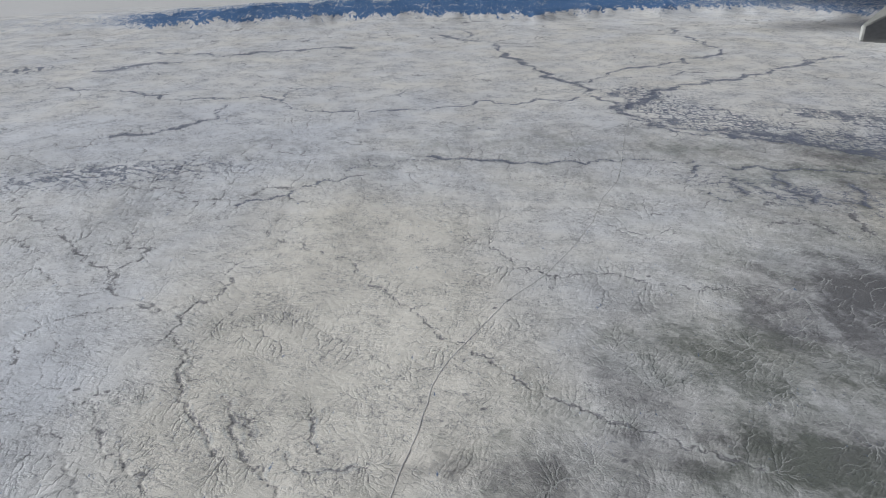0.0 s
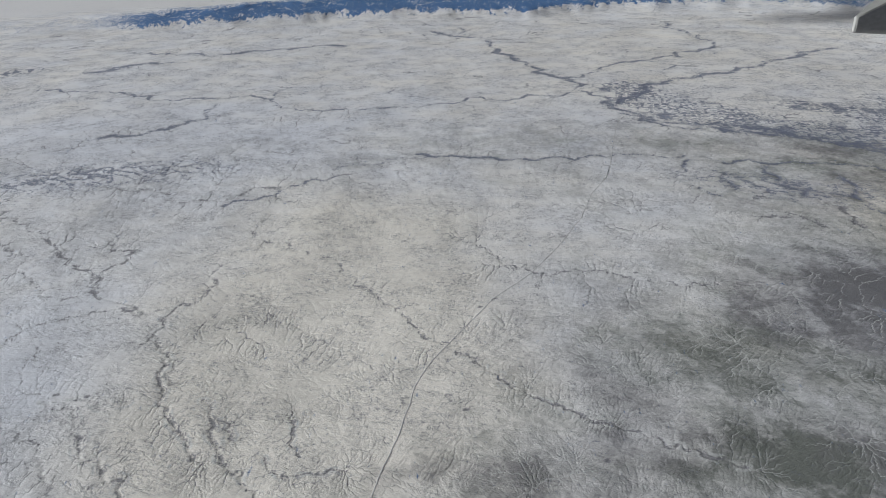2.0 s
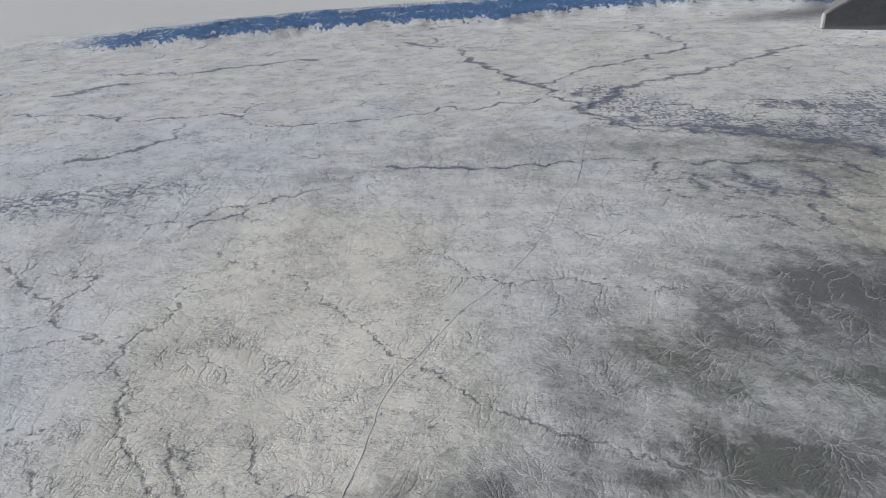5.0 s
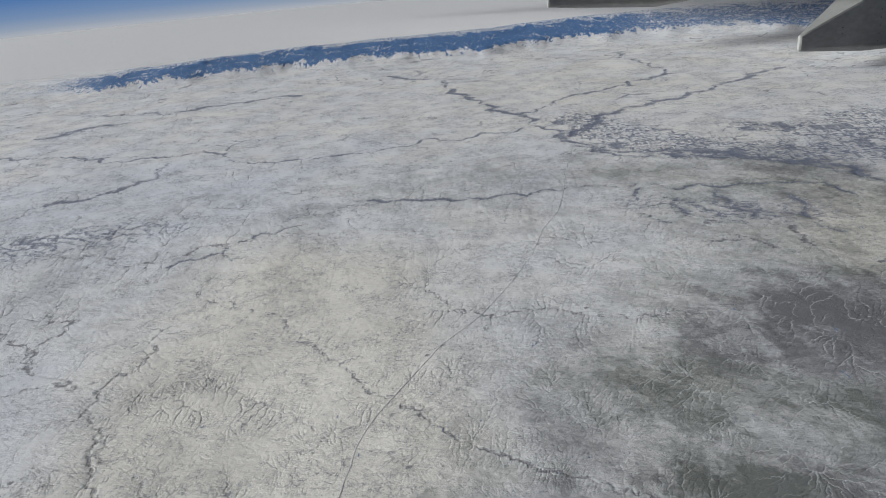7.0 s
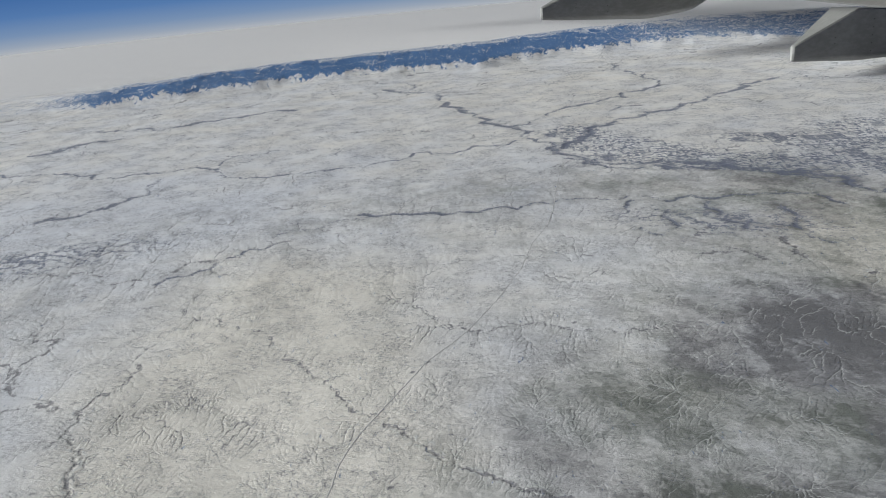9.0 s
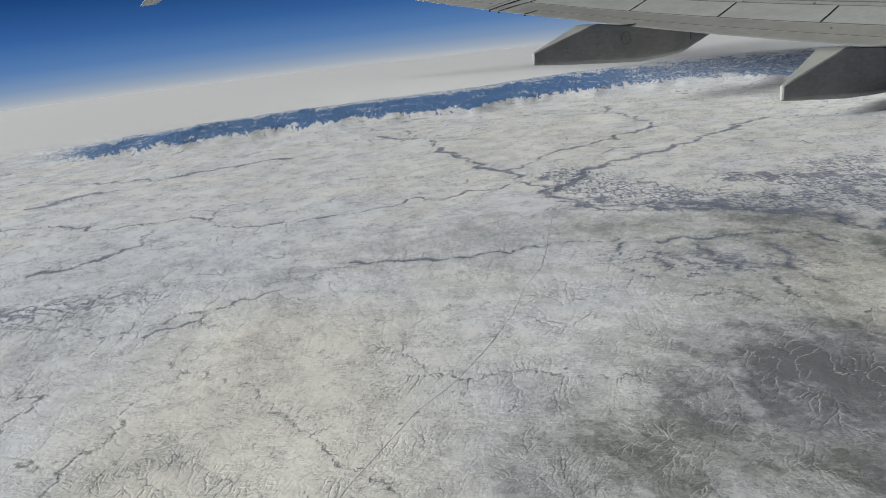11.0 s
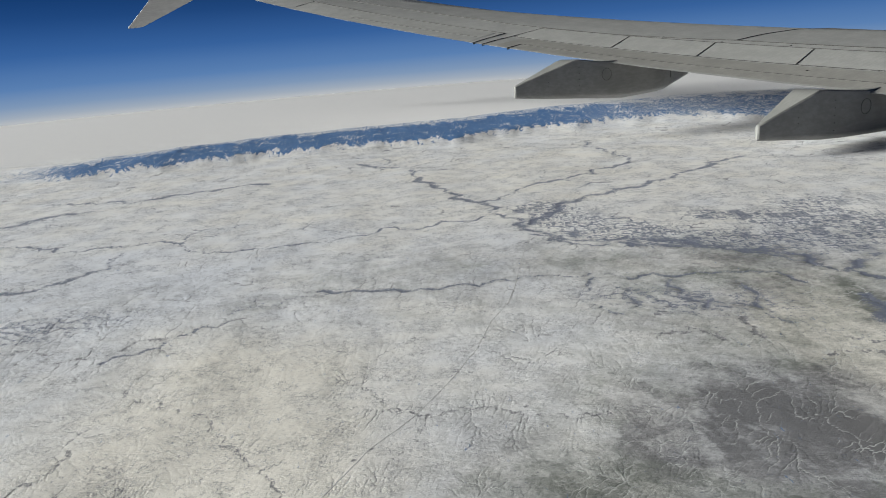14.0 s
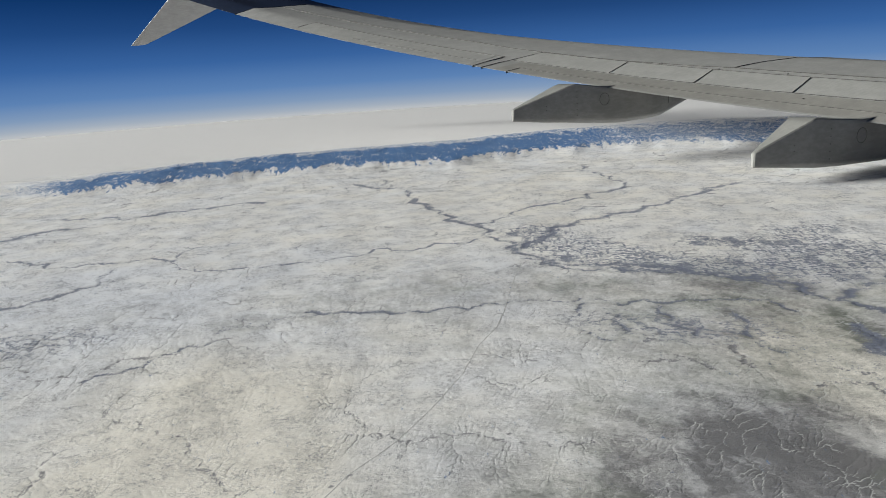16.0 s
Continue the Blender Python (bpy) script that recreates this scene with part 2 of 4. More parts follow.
course(0.5, 0.004, [(-0.852, 1.107), (-0.781, 1.095), (-0.739, 1.074), (-0.695, 1.043)])
course(0.7, 0.007, [(-0.803, 1.267), (-0.751, 1.243), (-0.721, 1.269), (-0.628, 1.26)])
course(0.7, 0.006, [(-0.751, 1.243), (-0.721, 1.223), (-0.69, 1.158), (-0.657, 1.104), (-0.586, 1.038), (-0.533, 0.986)])
course(0.55, 0.003, [(-0.856, 1.481), (-0.921, 1.477), (-0.904, 1.431), (-0.907, 1.385), (-0.873, 1.309), (-0.821, 1.287), (-0.78, 1.286)])
course(0.65, 0.003, [(-0.544, 1.604), (-0.492, 1.508), (-0.473, 1.555), (-0.419, 1.494), (-0.39, 1.486)])
course(0.55, 0.0035, [(-0.407, 1.573), (-0.351, 1.569), (-0.319, 1.544), (-0.27, 1.486), (-0.226, 1.448), (-0.169, 1.404), (-0.128, 1.363)])
course(0.5, 0.003, [(-0.269, 1.584), (-0.217, 1.625), (-0.171, 1.582), (-0.193, 1.515), (-0.247, 1.542)])
course(0.5, 0.004, [(-0.179, 1.246), (-0.123, 1.274), (-0.09, 1.347), (-0.073, 1.38)])
course(0.6, 0.006, [(-1.22, 2.12), (-1.107, 1.99), (-1.035, 1.922), (-0.983, 1.883), (-0.945, 1.846), (-0.899, 1.743)])
course(0.6, 0.006, [(-0.976, 2.09), (-0.892, 2.003), (-0.917, 1.907), (-0.924, 1.835), (-0.919, 1.783)])
course(0.5, 0.006, [(-0.899, 1.743), (-0.813, 1.684), (-0.725, 1.623)])
course(0.5, 0.006, [(-1.547, 2.487), (-1.487, 2.373), (-1.384, 2.266), (-1.309, 2.191), (-1.22, 2.12)])
course(0.45, 0.006, [(-1.362, 2.103), (-1.264, 2.015), (-1.202, 1.927), (-1.119, 1.84), (-1.053, 1.754), (-0.997, 1.73), (-0.937, 1.725)])
course(0.5, 0.005, [(-0.602, 1.898), (-0.612, 1.844), (-0.578, 1.774), (-0.599, 1.71), (-0.645, 1.665)])
course(0.6, 0.005, [(-0.561, 2.167), (-0.43, 2.031), (-0.297, 1.927), (-0.258, 1.87), (-0.219, 1.799), (-0.168, 1.731), (-0.134, 1.668), (-0.088, 1.623), (-0.044, 1.538), (-0.017, 1.498), (0.025, 1.453), (0.06, 1.411)])
course(0.95, 0.0045, [(0.06, 1.411), (0.097, 1.376), (0.131, 1.332), (0.163, 1.29), (0.197, 1.269), (0.226, 1.23), (0.267, 1.201), (0.296, 1.174), (0.337, 1.156), (0.365, 1.138), (0.4, 1.124), (0.432, 1.104), (0.458, 1.088), (0.495, 1.071), (0.528, 1.048), (0.561, 1.028)])
course(-0.5, 0.003, [(0.008, 1.313), (0.057, 1.316), (0.107, 1.337), (0.131, 1.332)])
course(0.55, 0.006, [(0.085, 2.037), (0.141, 1.975), (0.186, 1.915), (0.235, 1.84), (0.277, 1.801)])
course(0.5, 0.006, [(0.298, 1.787), (0.388, 1.812), (0.481, 1.81), (0.516, 1.765), (0.585, 1.737), (0.667, 1.713), (0.743, 1.718)])
course(0.5, 0.006, [(0.142, 1.86), (0.197, 1.852), (0.264, 1.822)])
course(-0.8, 0.0025, [(0.375, 1.417), (0.394, 1.36), (0.408, 1.317), (0.434, 1.275), (0.462, 1.241)])
course(-0.6, 0.003, [(0.16, 0.974), (0.205, 1.008), (0.261, 1.044)])
course(0.4, 0.003, [(0.197, 0.96), (0.302, 0.975), (0.395, 0.978), (0.45, 0.968), (0.509, 0.943)])
course(0.5, 0.004, [(-0.004, 1.272), (0.042, 1.242), (0.073, 1.204)])
course(-0.5, 0.003, [(0.696, 1.436), (0.701, 1.322), (0.711, 1.261)])
course(-0.7, 0.0022, [(0.848, 1.457), (0.867, 1.363), (0.816, 1.202), (0.803, 1.083)])
course(-0.6, 0.0025, [(0.496, 1.245), (0.479, 1.171), (0.45, 1.088)])
course(-0.5, 0.003, [(0.84, 1.562), (0.859, 1.482), (0.879, 1.363)])
course(0.85, 0.017, [(-2.35, 4.33), (-2.1, 4.28), (-1.86, 4.22), (-1.7, 4.13), (-1.56, 3.98), (-1.4, 3.95), (-1.19, 3.96), (-1.05, 4.02), (-0.95, 3.99), (-0.86, 3.88), (-0.79, 3.72), (-0.68, 3.66), (-0.48, 3.66), (-0.25, 3.68), (-0.05, 3.71), (0.12, 3.75), (0.33, 3.79), (0.52, 3.87), (0.72, 3.92)])
course(0.75, 0.024, [(-1.15, 3.82), (-1.16, 3.65), (-1.21, 3.52), (-1.26, 3.36), (-1.36, 3.27), (-1.55, 3.21)])
course(0.85, 0.016, [(1.67, 2.47), (1.64, 2.61), (1.51, 2.64), (1.31, 2.67), (1.11, 2.69), (1.01, 2.8), (0.88, 2.79), (0.7, 2.8), (0.61, 2.82), (0.48, 2.81), (0.32, 2.8), (0.21, 2.82), (0.02, 2.85), (-0.07, 2.88)])
course(0.4, 0.02, [(0.03, 2.88), (-0.11, 2.85), (-0.2, 2.81), (-0.31, 2.78), (-0.38, 2.72)])
course(0.7, 0.012, [(-0.36, 2.64), (-0.4, 2.59), (-0.48, 2.56), (-0.53, 2.52), (-0.56, 2.45), (-0.64, 2.41), (-0.72, 2.36)])
course(0.95, 0.045, [(-2.21, 5.52), (-2.0, 5.45), (-1.85, 5.37), (-1.58, 5.27), (-1.45, 5.38), (-1.19, 5.5), (-0.7, 5.58)])
course(0.95, 0.05, [(-0.03, 6.18), (0.1, 5.92), (0.28, 5.85)])
course(0.95, 0.032, [(0.38, 5.5), (0.42, 5.21), (0.5, 4.96), (0.57, 4.76), (0.65, 4.54), (0.7, 4.29), (0.76, 4.18)])
course(0.8, 0.028, [(0.76, 4.18), (0.86, 4.36), (1.0, 4.55), (1.15, 4.69), (1.4, 4.81), (1.6, 5.01), (1.96, 5.45), (1.96, 5.66), (1.9, 5.94), (1.93, 6.42)])
course(0.85, 0.035, [(0.92, 3.66), (1.03, 3.78), (1.24, 4.06), (1.43, 4.2), (1.72, 4.32), (1.95, 4.47), (2.18, 4.7), (2.47, 4.92), (2.95, 5.01)])
course(0.95, 0.035, [(0.76, 4.18), (0.79, 3.92), (0.89, 3.78), (0.88, 3.55), (0.97, 3.42), (1.06, 3.28), (1.25, 3.23), (1.37, 3.15), (1.49, 3.08), (1.57, 3.0), (1.66, 2.89), (1.76, 2.83), (1.82, 2.65)])
course(1.0, 0.022, [(0.87, 3.46), (0.95, 3.33), (1.03, 3.23), (1.16, 3.17), (1.36, 3.09), (1.52, 2.98), (1.63, 2.91), (1.71, 2.85), (1.76, 2.72), (1.8, 2.64), (1.84, 2.56), (1.9, 2.48), (1.94, 2.39)])
course(1.1, 0.05, [(1.78, 2.3), (1.77, 2.15), (1.76, 1.95)])
# ridge flanks: the dark sides of these four are coloured in as brush
course(0.75, 0.016, [(1.02, 2.73), (0.94, 2.66), (0.9, 2.59), (0.91, 2.47), (0.93, 2.39), (0.97, 2.34)])
course(0.65, 0.016, [(1.04, 2.61), (1.05, 2.48), (1.04, 2.4)])
course(0.8, 0.016, [(1.24, 2.63), (1.24, 2.51), (1.24, 2.4), (1.25, 2.33)])
course(0.75, 0.024, [(1.45, 2.49), (1.43, 2.35), (1.43, 2.25), (1.44, 2.14)])
course(0.7, 0.01, [(1.321, 2.223), (1.315, 2.154), (1.306, 2.055)])
course(0.7, 0.01, [(1.069, 2.303), (1.15, 2.384), (1.129, 2.305)])
course(0.65, 0.008, [(1.033, 2.147), (1.129, 2.171), (1.177, 2.116), (1.191, 2.062)])
course(0.7, 0.008, [(1.419, 1.907), (1.51, 1.926), (1.559, 1.836)])
course(0.6, 0.007, [(1.529, 2.009), (1.575, 1.952), (1.628, 1.91)])
course(-0.6, 0.0022, [(1.054, 2.018), (1.004, 1.848), (1.024, 1.751), (1.043, 1.635)])
course(-0.6, 0.0022, [(0.886, 1.976), (0.913, 1.802), (0.917, 1.657)])
course(-0.7, 0.0022, [(1.086, 1.901), (1.089, 1.769), (1.117, 1.698), (1.066, 1.605), (1.095, 1.503)])
course(-0.7, 0.003, [(1.203, 1.607), (1.213, 1.554), (1.22, 1.46)])
course(-0.5, 0.0022, [(0.67, 2.224), (0.651, 1.986), (0.668, 1.847), (0.676, 1.785)])
course(0.8, 0.03, [(1.86, 2.55), (2.07, 2.71), (2.26, 2.82)])
course(0.8, 0.05, [(-2.28, 4.82), (-2.02, 5.03), (-1.72, 5.1)])
course(0.6, 0.02, [(-1.08, 5.95), (-0.53, 6.12), (0.07, 6.05)])
course(0.5, 0.01, [(-0.43, 4.74), (0.01, 4.5), (0.41, 4.27), (0.69, 4.1)])
course(0.6, 0.012, [(-0.89, 3.9), (-0.88, 4.21), (-0.61, 4.25), (-0.26, 4.0), (0.11, 3.76)])
course(0.6, 0.012, [(1.06, 5.07), (1.01, 4.14)])
course(0.5, 0.01, [(-0.48, 2.54), (-0.7, 2.43), (-0.93, 2.47), (-1.17, 2.57), (-1.51, 2.71)])
course(0.6, 0.03, [(-0.1, 6.64), (0.25, 5.96), (0.38, 5.5)])

# where the snow lies thin (or thick), some of it the window's edge darkening: place, reach, turn, how much
PATCHES = []


def thin_snow(*values):
    PATCHES.append(values)


thin_snow(0.09, 1.05, 0.15, 0.09, 0, 0.34)
thin_snow(0.30, 1.21, 0.17, 0.11, 0, 0.1)
thin_snow(0.44, 1.35, 0.16, 0.16, 0, 0.12)
thin_snow(0.53, 1.07, 0.16, 0.07, 0, 0.3)
thin_snow(0.70, 1.04, 0.13, 0.10, 0, 0.32)
thin_snow(1.08, 1.66, 0.14, 0.20, 0, 0.22)
thin_snow(0.78, 1.54, 0.09, 0.11, 0, 0.2)
thin_snow(0.65, 1.30, 0.08, 0.10, 0, 0.2)
thin_snow(0.81, 1.41, 0.14, 0.13, 0, 0.15)
thin_snow(0.54, 1.49, 0.20, 0.16, 0, 0.1)
thin_snow(0.76, 1.26, 0.06, 0.09, 0, -0.22)
thin_snow(0.84, 1.22, 0.05, 0.06, 0, -0.2)
thin_snow(0.08, 1.60, 0.13, 0.17, 0, -0.16)
thin_snow(0.68, 1.64, 0.06, 0.09, 0, -0.18)
thin_snow(0.11, 1.19, 0.04, 0.04, 0, -0.2)
thin_snow(1.09, 1.95, 0.21, 0.17, 0, -0.1)
thin_snow(0.55, 2.13, 0.44, 0.28, 0, -0.06)
thin_snow(0.92, 1.68, 0.17, 0.13, 0, 0.08)
thin_snow(0.42, 3.08, 0.63, 0.35, 0, 0.08)
thin_snow(1.25, 2.90, 0.46, 0.21, 0, 0.16)
thin_snow(0.92, 2.43, 0.49, 0.24, 0, 0.1)
thin_snow(1.40, 2.42, 0.21, 0.32, 0, 0.14)
thin_snow(-0.23, 1.48, 0.24, 0.31, 0, -0.05)
thin_snow(-0.86, 1.49, 0.27, 0.44, 0, -0.1)
thin_snow(0.24, 1.09, 0.07, 0.06, 0, 0.12)
thin_snow(1.55, 2.04, 0.17, 0.36, 0, -0.14)
thin_snow(0.95, 1.58, 0.17, 0.17, 0, -0.26)
thin_snow(1.34, 1.55, 0.14, 0.22, 0, 0.34)
thin_snow(1.11, 1.48, 0.16, 0.22, 0, 0.34)
thin_snow(0.79, 1.45, 0.14, 0.16, 0, -0.24)
thin_snow(0.94, 1.20, 0.12, 0.12, 0, 0.2)
thin_snow(0.72, 1.02, 0.14, 0.08, 0, 0.15)
thin_snow(1.24, 1.87, 0.17, 0.14, 0, -0.06)
thin_snow(1.20, 1.56, 0.15, 0.16, 0, 0.16)
thin_snow(0.81, 1.57, 0.11, 0.12, 0, 0.16)
thin_snow(1.05, 1.78, 0.19, 0.19, 0, 0.06)
thin_snow(1.26, 1.45, 0.07, 0.14, 0, 0.2)
thin_snow(1.78, 2.22, 0.08, 0.19, 0, 0.5)
thin_snow(1.61, 2.72, 0.24, 0.15, 0, 0.2)

# polar sheet: fine in the sector that the flight looks over, coarse elsewhere; its rows lie closer where the eye looks down more steeply
STEP, FALL = 0.0013, 0.00125
AZ = np.concatenate([np.radians(np.linspace(-180, -43.2, 91)[:-1]), np.arange(-0.75, 0.7501, STEP), np.radians(np.linspace(43.2, 180, 91)[1:])])
near_rows = [0.78]
while near_rows[-1] < 11.7:
    near_rows.append(near_rows[-1] * (1 + FALL * max(1.0, near_rows[-1] / 0.95)))
RR = np.concatenate([[0.01, 0.1, 0.25, 0.4, 0.55, 0.65, 0.72], near_rows, near_rows[-1] * np.exp(np.linspace(0.03, 1.25, 50))])
C0, C1 = 90, len(AZ) - 90
R0, R1 = 7, len(RR) - 50
azg, rg = np.meshgrid(AZ, RR)
DR = np.gradient(RR)
X, Y = rg * np.sin(azg), rg * np.cos(azg)


def drainage():
    """Creeks grow back from the rivers through ground of uneven strength; each cell drains to the one it was reached from."""
    sx, sy, sr = X[R0:R1, C0:C1], Y[R0:R1, C0:C1], rg[R0:R1, C0:C1]
    rows, cols = sx.shape
    w = np.exp(1.2 * fbm(sx * 8, sy * 8, 5, 0.62) + 0.8 * np.random.default_rng(3).normal(size=sx.shape) + 0.5 * fbm(sx * 2.5, sy * 2.5, 3))
    radial, side = np.r_[0, DR[R0:R1], 0], np.r_[0, RR[R0:R1] * STEP, 0]
    unit = float(RR[R0] * STEP)
    steep = np.r_[0, 1 - smooth(RR[R0:R1], 2.2, 2.9), 0]           # near country: gullies run down one slope, side by side
    lengths = [((1 + 0.7 * k) * a / unit, (1 - 0.2 * k) * b / unit, math.hypot((1 + 0.5 * k) * a, b) / unit) for a, b, k in zip(side, radial, steep)]
    pad = np.full((rows + 2, cols + 2), 1e9)
    pad[1:-1, 1:-1] = w
    wide = cols + 2
    w = pad.ravel().tolist()
    done = [v > 1e8 for v in w]
    cost = [1e18] * len(w)
    parent = list(range(len(w)))
    heap = []
    for s, wd, line in COURSES:
        d = np.diff(line, axis=0)
        for f in np.linspace(0, 1, 30, endpoint=False):
            q = line[:-1] + d * f
            ci = np.round((np.arctan2(q[:, 0], q[:, 1]) - AZ[C0]) / STEP).astype(int)
            ri = np.searchsorted(RR, np.hypot(q[:, 0], q[:, 1])) - R0
            for r, c in zip(ri, ci):
                if 0 <= r < rows and 0 <= c < cols:
                    k = (r + 1) * wide + c + 1
                    if cost[k] > 0:
                        cost[k] = 0.0
                        heap.append((0.0, k))
    steps = [(1, 0), (-1, 0), (wide, 1), (-wide, 1), (wide + 1, 2), (wide - 1, 2), (-wide + 1, 2), (-wide - 1, 2)]
    order = []
    buckets = {0: heap}                    # cells waiting, in classes of equal cost
    level = 0
    while buckets:
        if level not in buckets:
            level += 1
            continue
        for c, k in sorted(buckets.pop(level)):
            if done[k]:
                continue
            done[k] = True
            order.append(k)
            reach = lengths[k // wide]
            for off, ln in steps:
                n = k + off
                if not done[n]:
                    v = c + reach[ln] * w[n]
                    if v < cost[n]:
                        cost[n] = v
                        parent[n] = k
                        buckets.setdefault(max(level + 1, int(v * 3)), []).append((v, n))
        level += 1
    cell = np.zeros((rows + 2, cols + 2))
    cell[1:-1, 1:-1] = sr * STEP * DR[R0:R1, None]
    area = cell.ravel().tolist()
    for k in reversed(order):
        if parent[k] != k:
            area[parent[k]] += area[k]
    rad = np.zeros((rows + 2, cols + 2))
    rad[1:-1, 1:-1] = sr * STEP
    rad = rad.ravel().tolist()
    z = [0.0] * len(w)
    for k in order:
        p = parent[k]
        if p != k:
            z[k] = z[p] + rad[k] * min(0.5, 0.02 * (area[k] / 1e-3) ** -0.40)
    shape = (rows + 2, cols + 2)
    return np.array(area).reshape(shape)[1:-1, 1:-1], np.array(z).reshape(shape)[1:-1, 1:-1]


def near_line(x, y, line, reach):
    """Distance to a line in plan, up to reach."""
    best = np.full(x.shape, reach)
    box = (x > line[:, 0].min() - reach) & (x < line[:, 0].max() + reach) & (y > line[:, 1].min() - reach) & (y < line[:, 1].max() + reach)
    px, py, b = x[box], y[box], best[box]
    for p, q in zip(line[:-1:2], line[2::2]):
        d = q - p
        m = (px > min(p[0], q[0]) - reach) & (px < max(p[0], q[0]) + reach) & (py > min(p[1], q[1]) - reach) & (py < max(p[1], q[1]) + reach)
        t = np.clip(((px[m] - p[0]) * d[0] + (py[m] - p[1]) * d[1]) / (d @ d + 1e-12), 0, 1)
        b[m] = np.minimum(b[m], np.hypot(px[m] - p[0] - t * d[0], py[m] - p[1] - t * d[1]))
    best[box] = b
    return best


def blob(x, y, cx, cy, rx, ry, turn=0.0):
    c, s = math.cos(radians(turn)), math.sin(radians(turn))
    u, v = (x - cx) * c + (y - cy) * s, -(x - cx) * s + (y - cy) * c
    return np.exp(-(u / rx) ** 2 - (v / ry) ** 2)


def build_land():
    area, relief = drainage()
    z = np.zeros_like(X)
    cell = rg * STEP * DR[:, None]
    flow = np.zeros_like(X)
    flow[R0:R1, C0:C1] = np.log10(area / cell[R0:R1, C0:C1])
    z[R0:R1, C0:C1] = 0.010 * (1 - np.exp(-relief / 0.05))
    fade = smooth(azg, AZ[C0], AZ[C0] + 0.04) * (1 - smooth(azg, AZ[C1 - 1] - 0.04, AZ[C1 - 1])) * smooth(rg, 0.78, 0.85)
    z = z * fade * (1 - 0.75 * smooth(rg, 2.9, 4.2)) + 0.005 * fbm(X * 1.5, Y * 1.5, 5) * smooth(rg, 0.3, 1.0) * (1 - 0.7 * smooth(rg, 8.5, 11))
    n_mid, n_fine = fbm(X * 3.1 + 4, Y * 3.1, 5), fbm(X * 14, Y * 14 + 3, 4)
    n_near, n_bed = fbm(X * 40, Y * 40, 3), fbm(X * 25 + 5, Y * 25, 3)
    # brush along the watercourses, the wide ones coloured with far haze, and the beds that they have cut
    brush, hazy_brush, drift, bank, flank = (np.zeros_like(X) for k in range(5))
    for strength, width, line in COURSES:
        d = near_line(X, Y, line, max(width * 4, 0.10))
        if width > 0.011:
            # valley-side shade, added to the ground's colour as a soft dark band
            flank = np.maximum(flank, min(strength, 0.9) * (1 - smooth(d, width * 0.2, width * 2.2)) * np.clip(0.8 + 0.8 * n_fine, 0.2, 1.2))
            w = width * (0.40 + 0.7 * np.clip(n_mid + 0.5, 0, 1.4))
            hazy_brush = np.maximum(hazy_brush, strength * (1 - smooth(d, w * 0.10, w * 1.4)) * np.clip(1.0 + 0.7 * n_fine + 0.3 * n_mid, 0.65, 1.25))
        elif strength > 0:       # a bed between two brushy banks
            w = width * np.clip(0.85 + 0.8 * n_fine, 0.4, 1.5)
            lush = strength * (1 + 0.7 * float(smooth(np.hypot(*line.T).mean(), 1.5, 1.9)))
            banks = np.exp(-((d - w * 1.1) / 0.0022) ** 2) * np.clip(0.55 + 1.3 * n_near, 0, 1.1)
            bed = (1 - smooth(d, w * 0.3, w * 1.2)) * np.clip(0.60 + 0.9 * n_bed + 0.5 * n_fine, 0.15, 1.0)
            brush = np.maximum(brush, lush * np.maximum(banks, bed))
            if strength > 0.65:
                drift = np.maximum(drift, 0.8 * np.exp(-((d - w * 2.2) / 0.004) ** 2) * np.clip(0.5 + 1.2 * n_bed, 0, 1))
        else:
            drift = np.maximum(drift, -strength * (1 - smooth(d, width * 0.2, width)))
        z -= 0.11 * min(width, 0.007) * abs(strength) * (1 - smooth(d, 0, min(width, 0.010) * 1.3))
        bank = np.maximum(bank, 1 - smooth(d, 0.01, 0.09))
    # breaks, broken badland with much brush
    for cx, cy, rx, ry, turn, s in ((-1.32, 2.72, 0.66, 0.20, 10, 0.85), (-2.75, 4.90, 0.22, 0.13, 60, 1.2), (-2.13, 4.97, 0.16, 0.04, 10, 0.9), (-1.9, 4.75, 0.3, 0.12, 5, 0.4), (-2.1, 4.0, 0.35, 0.10, 0, 0.4), (1.2, 2.42, 0.42, 0.16, -25, 0.75), (1.65, 1.95, 0.25, 0.08, -30, 0.4)):
        hazy_brush = np.maximum(hazy_brush, s * blob(X, Y, cx, cy, rx, ry, turn) * smooth(ridged(X * 14 + Y * 5, Y * 16, 5), 0.8, 1.3))
    # fields by the river
    farm = np.clip(blob(X, Y, 1.24, 3.42, 0.22, 0.26, 25) * 1.3 + 0.50 * blob(X, Y, 1.75, 2.95, 0.60, 0.28, -38) + 0.8 * blob(X, Y, 1.05, 3.95, 0.22, 0.35) + 0.75 * blob(X, Y, 2.3, 3.3, 0.8, 0.5, -30), 0, 1)
    farm = smooth(farm + 0.35 * n_mid, 0.2, 0.7)
    # where the snow lies thin: ragged patches with plain edges, drawn out in depth to fit the camera's view
    wx, wy = X + 0.09 * fbm(X * 6 + 3, Y * 4, 5, 0.62), Y + 0.11 * fbm(X * 6, Y * 4 + 8, 5, 0.62)
    patch = smooth(fbm(X * 5 + 2 + Y * 2, Y * 4, 5, 0.62), -0.04, 0.06) - 0.5
    dapple = smooth(fbm(X * 14 + Y * 4, Y * 10, 5, 0.62), -0.05, 0.07) - 0.5
    bare_and_shade = 0.268 + 0.10 * n_mid + 0.05 * n_fine + 0.07 * patch + 0.09 * dapple
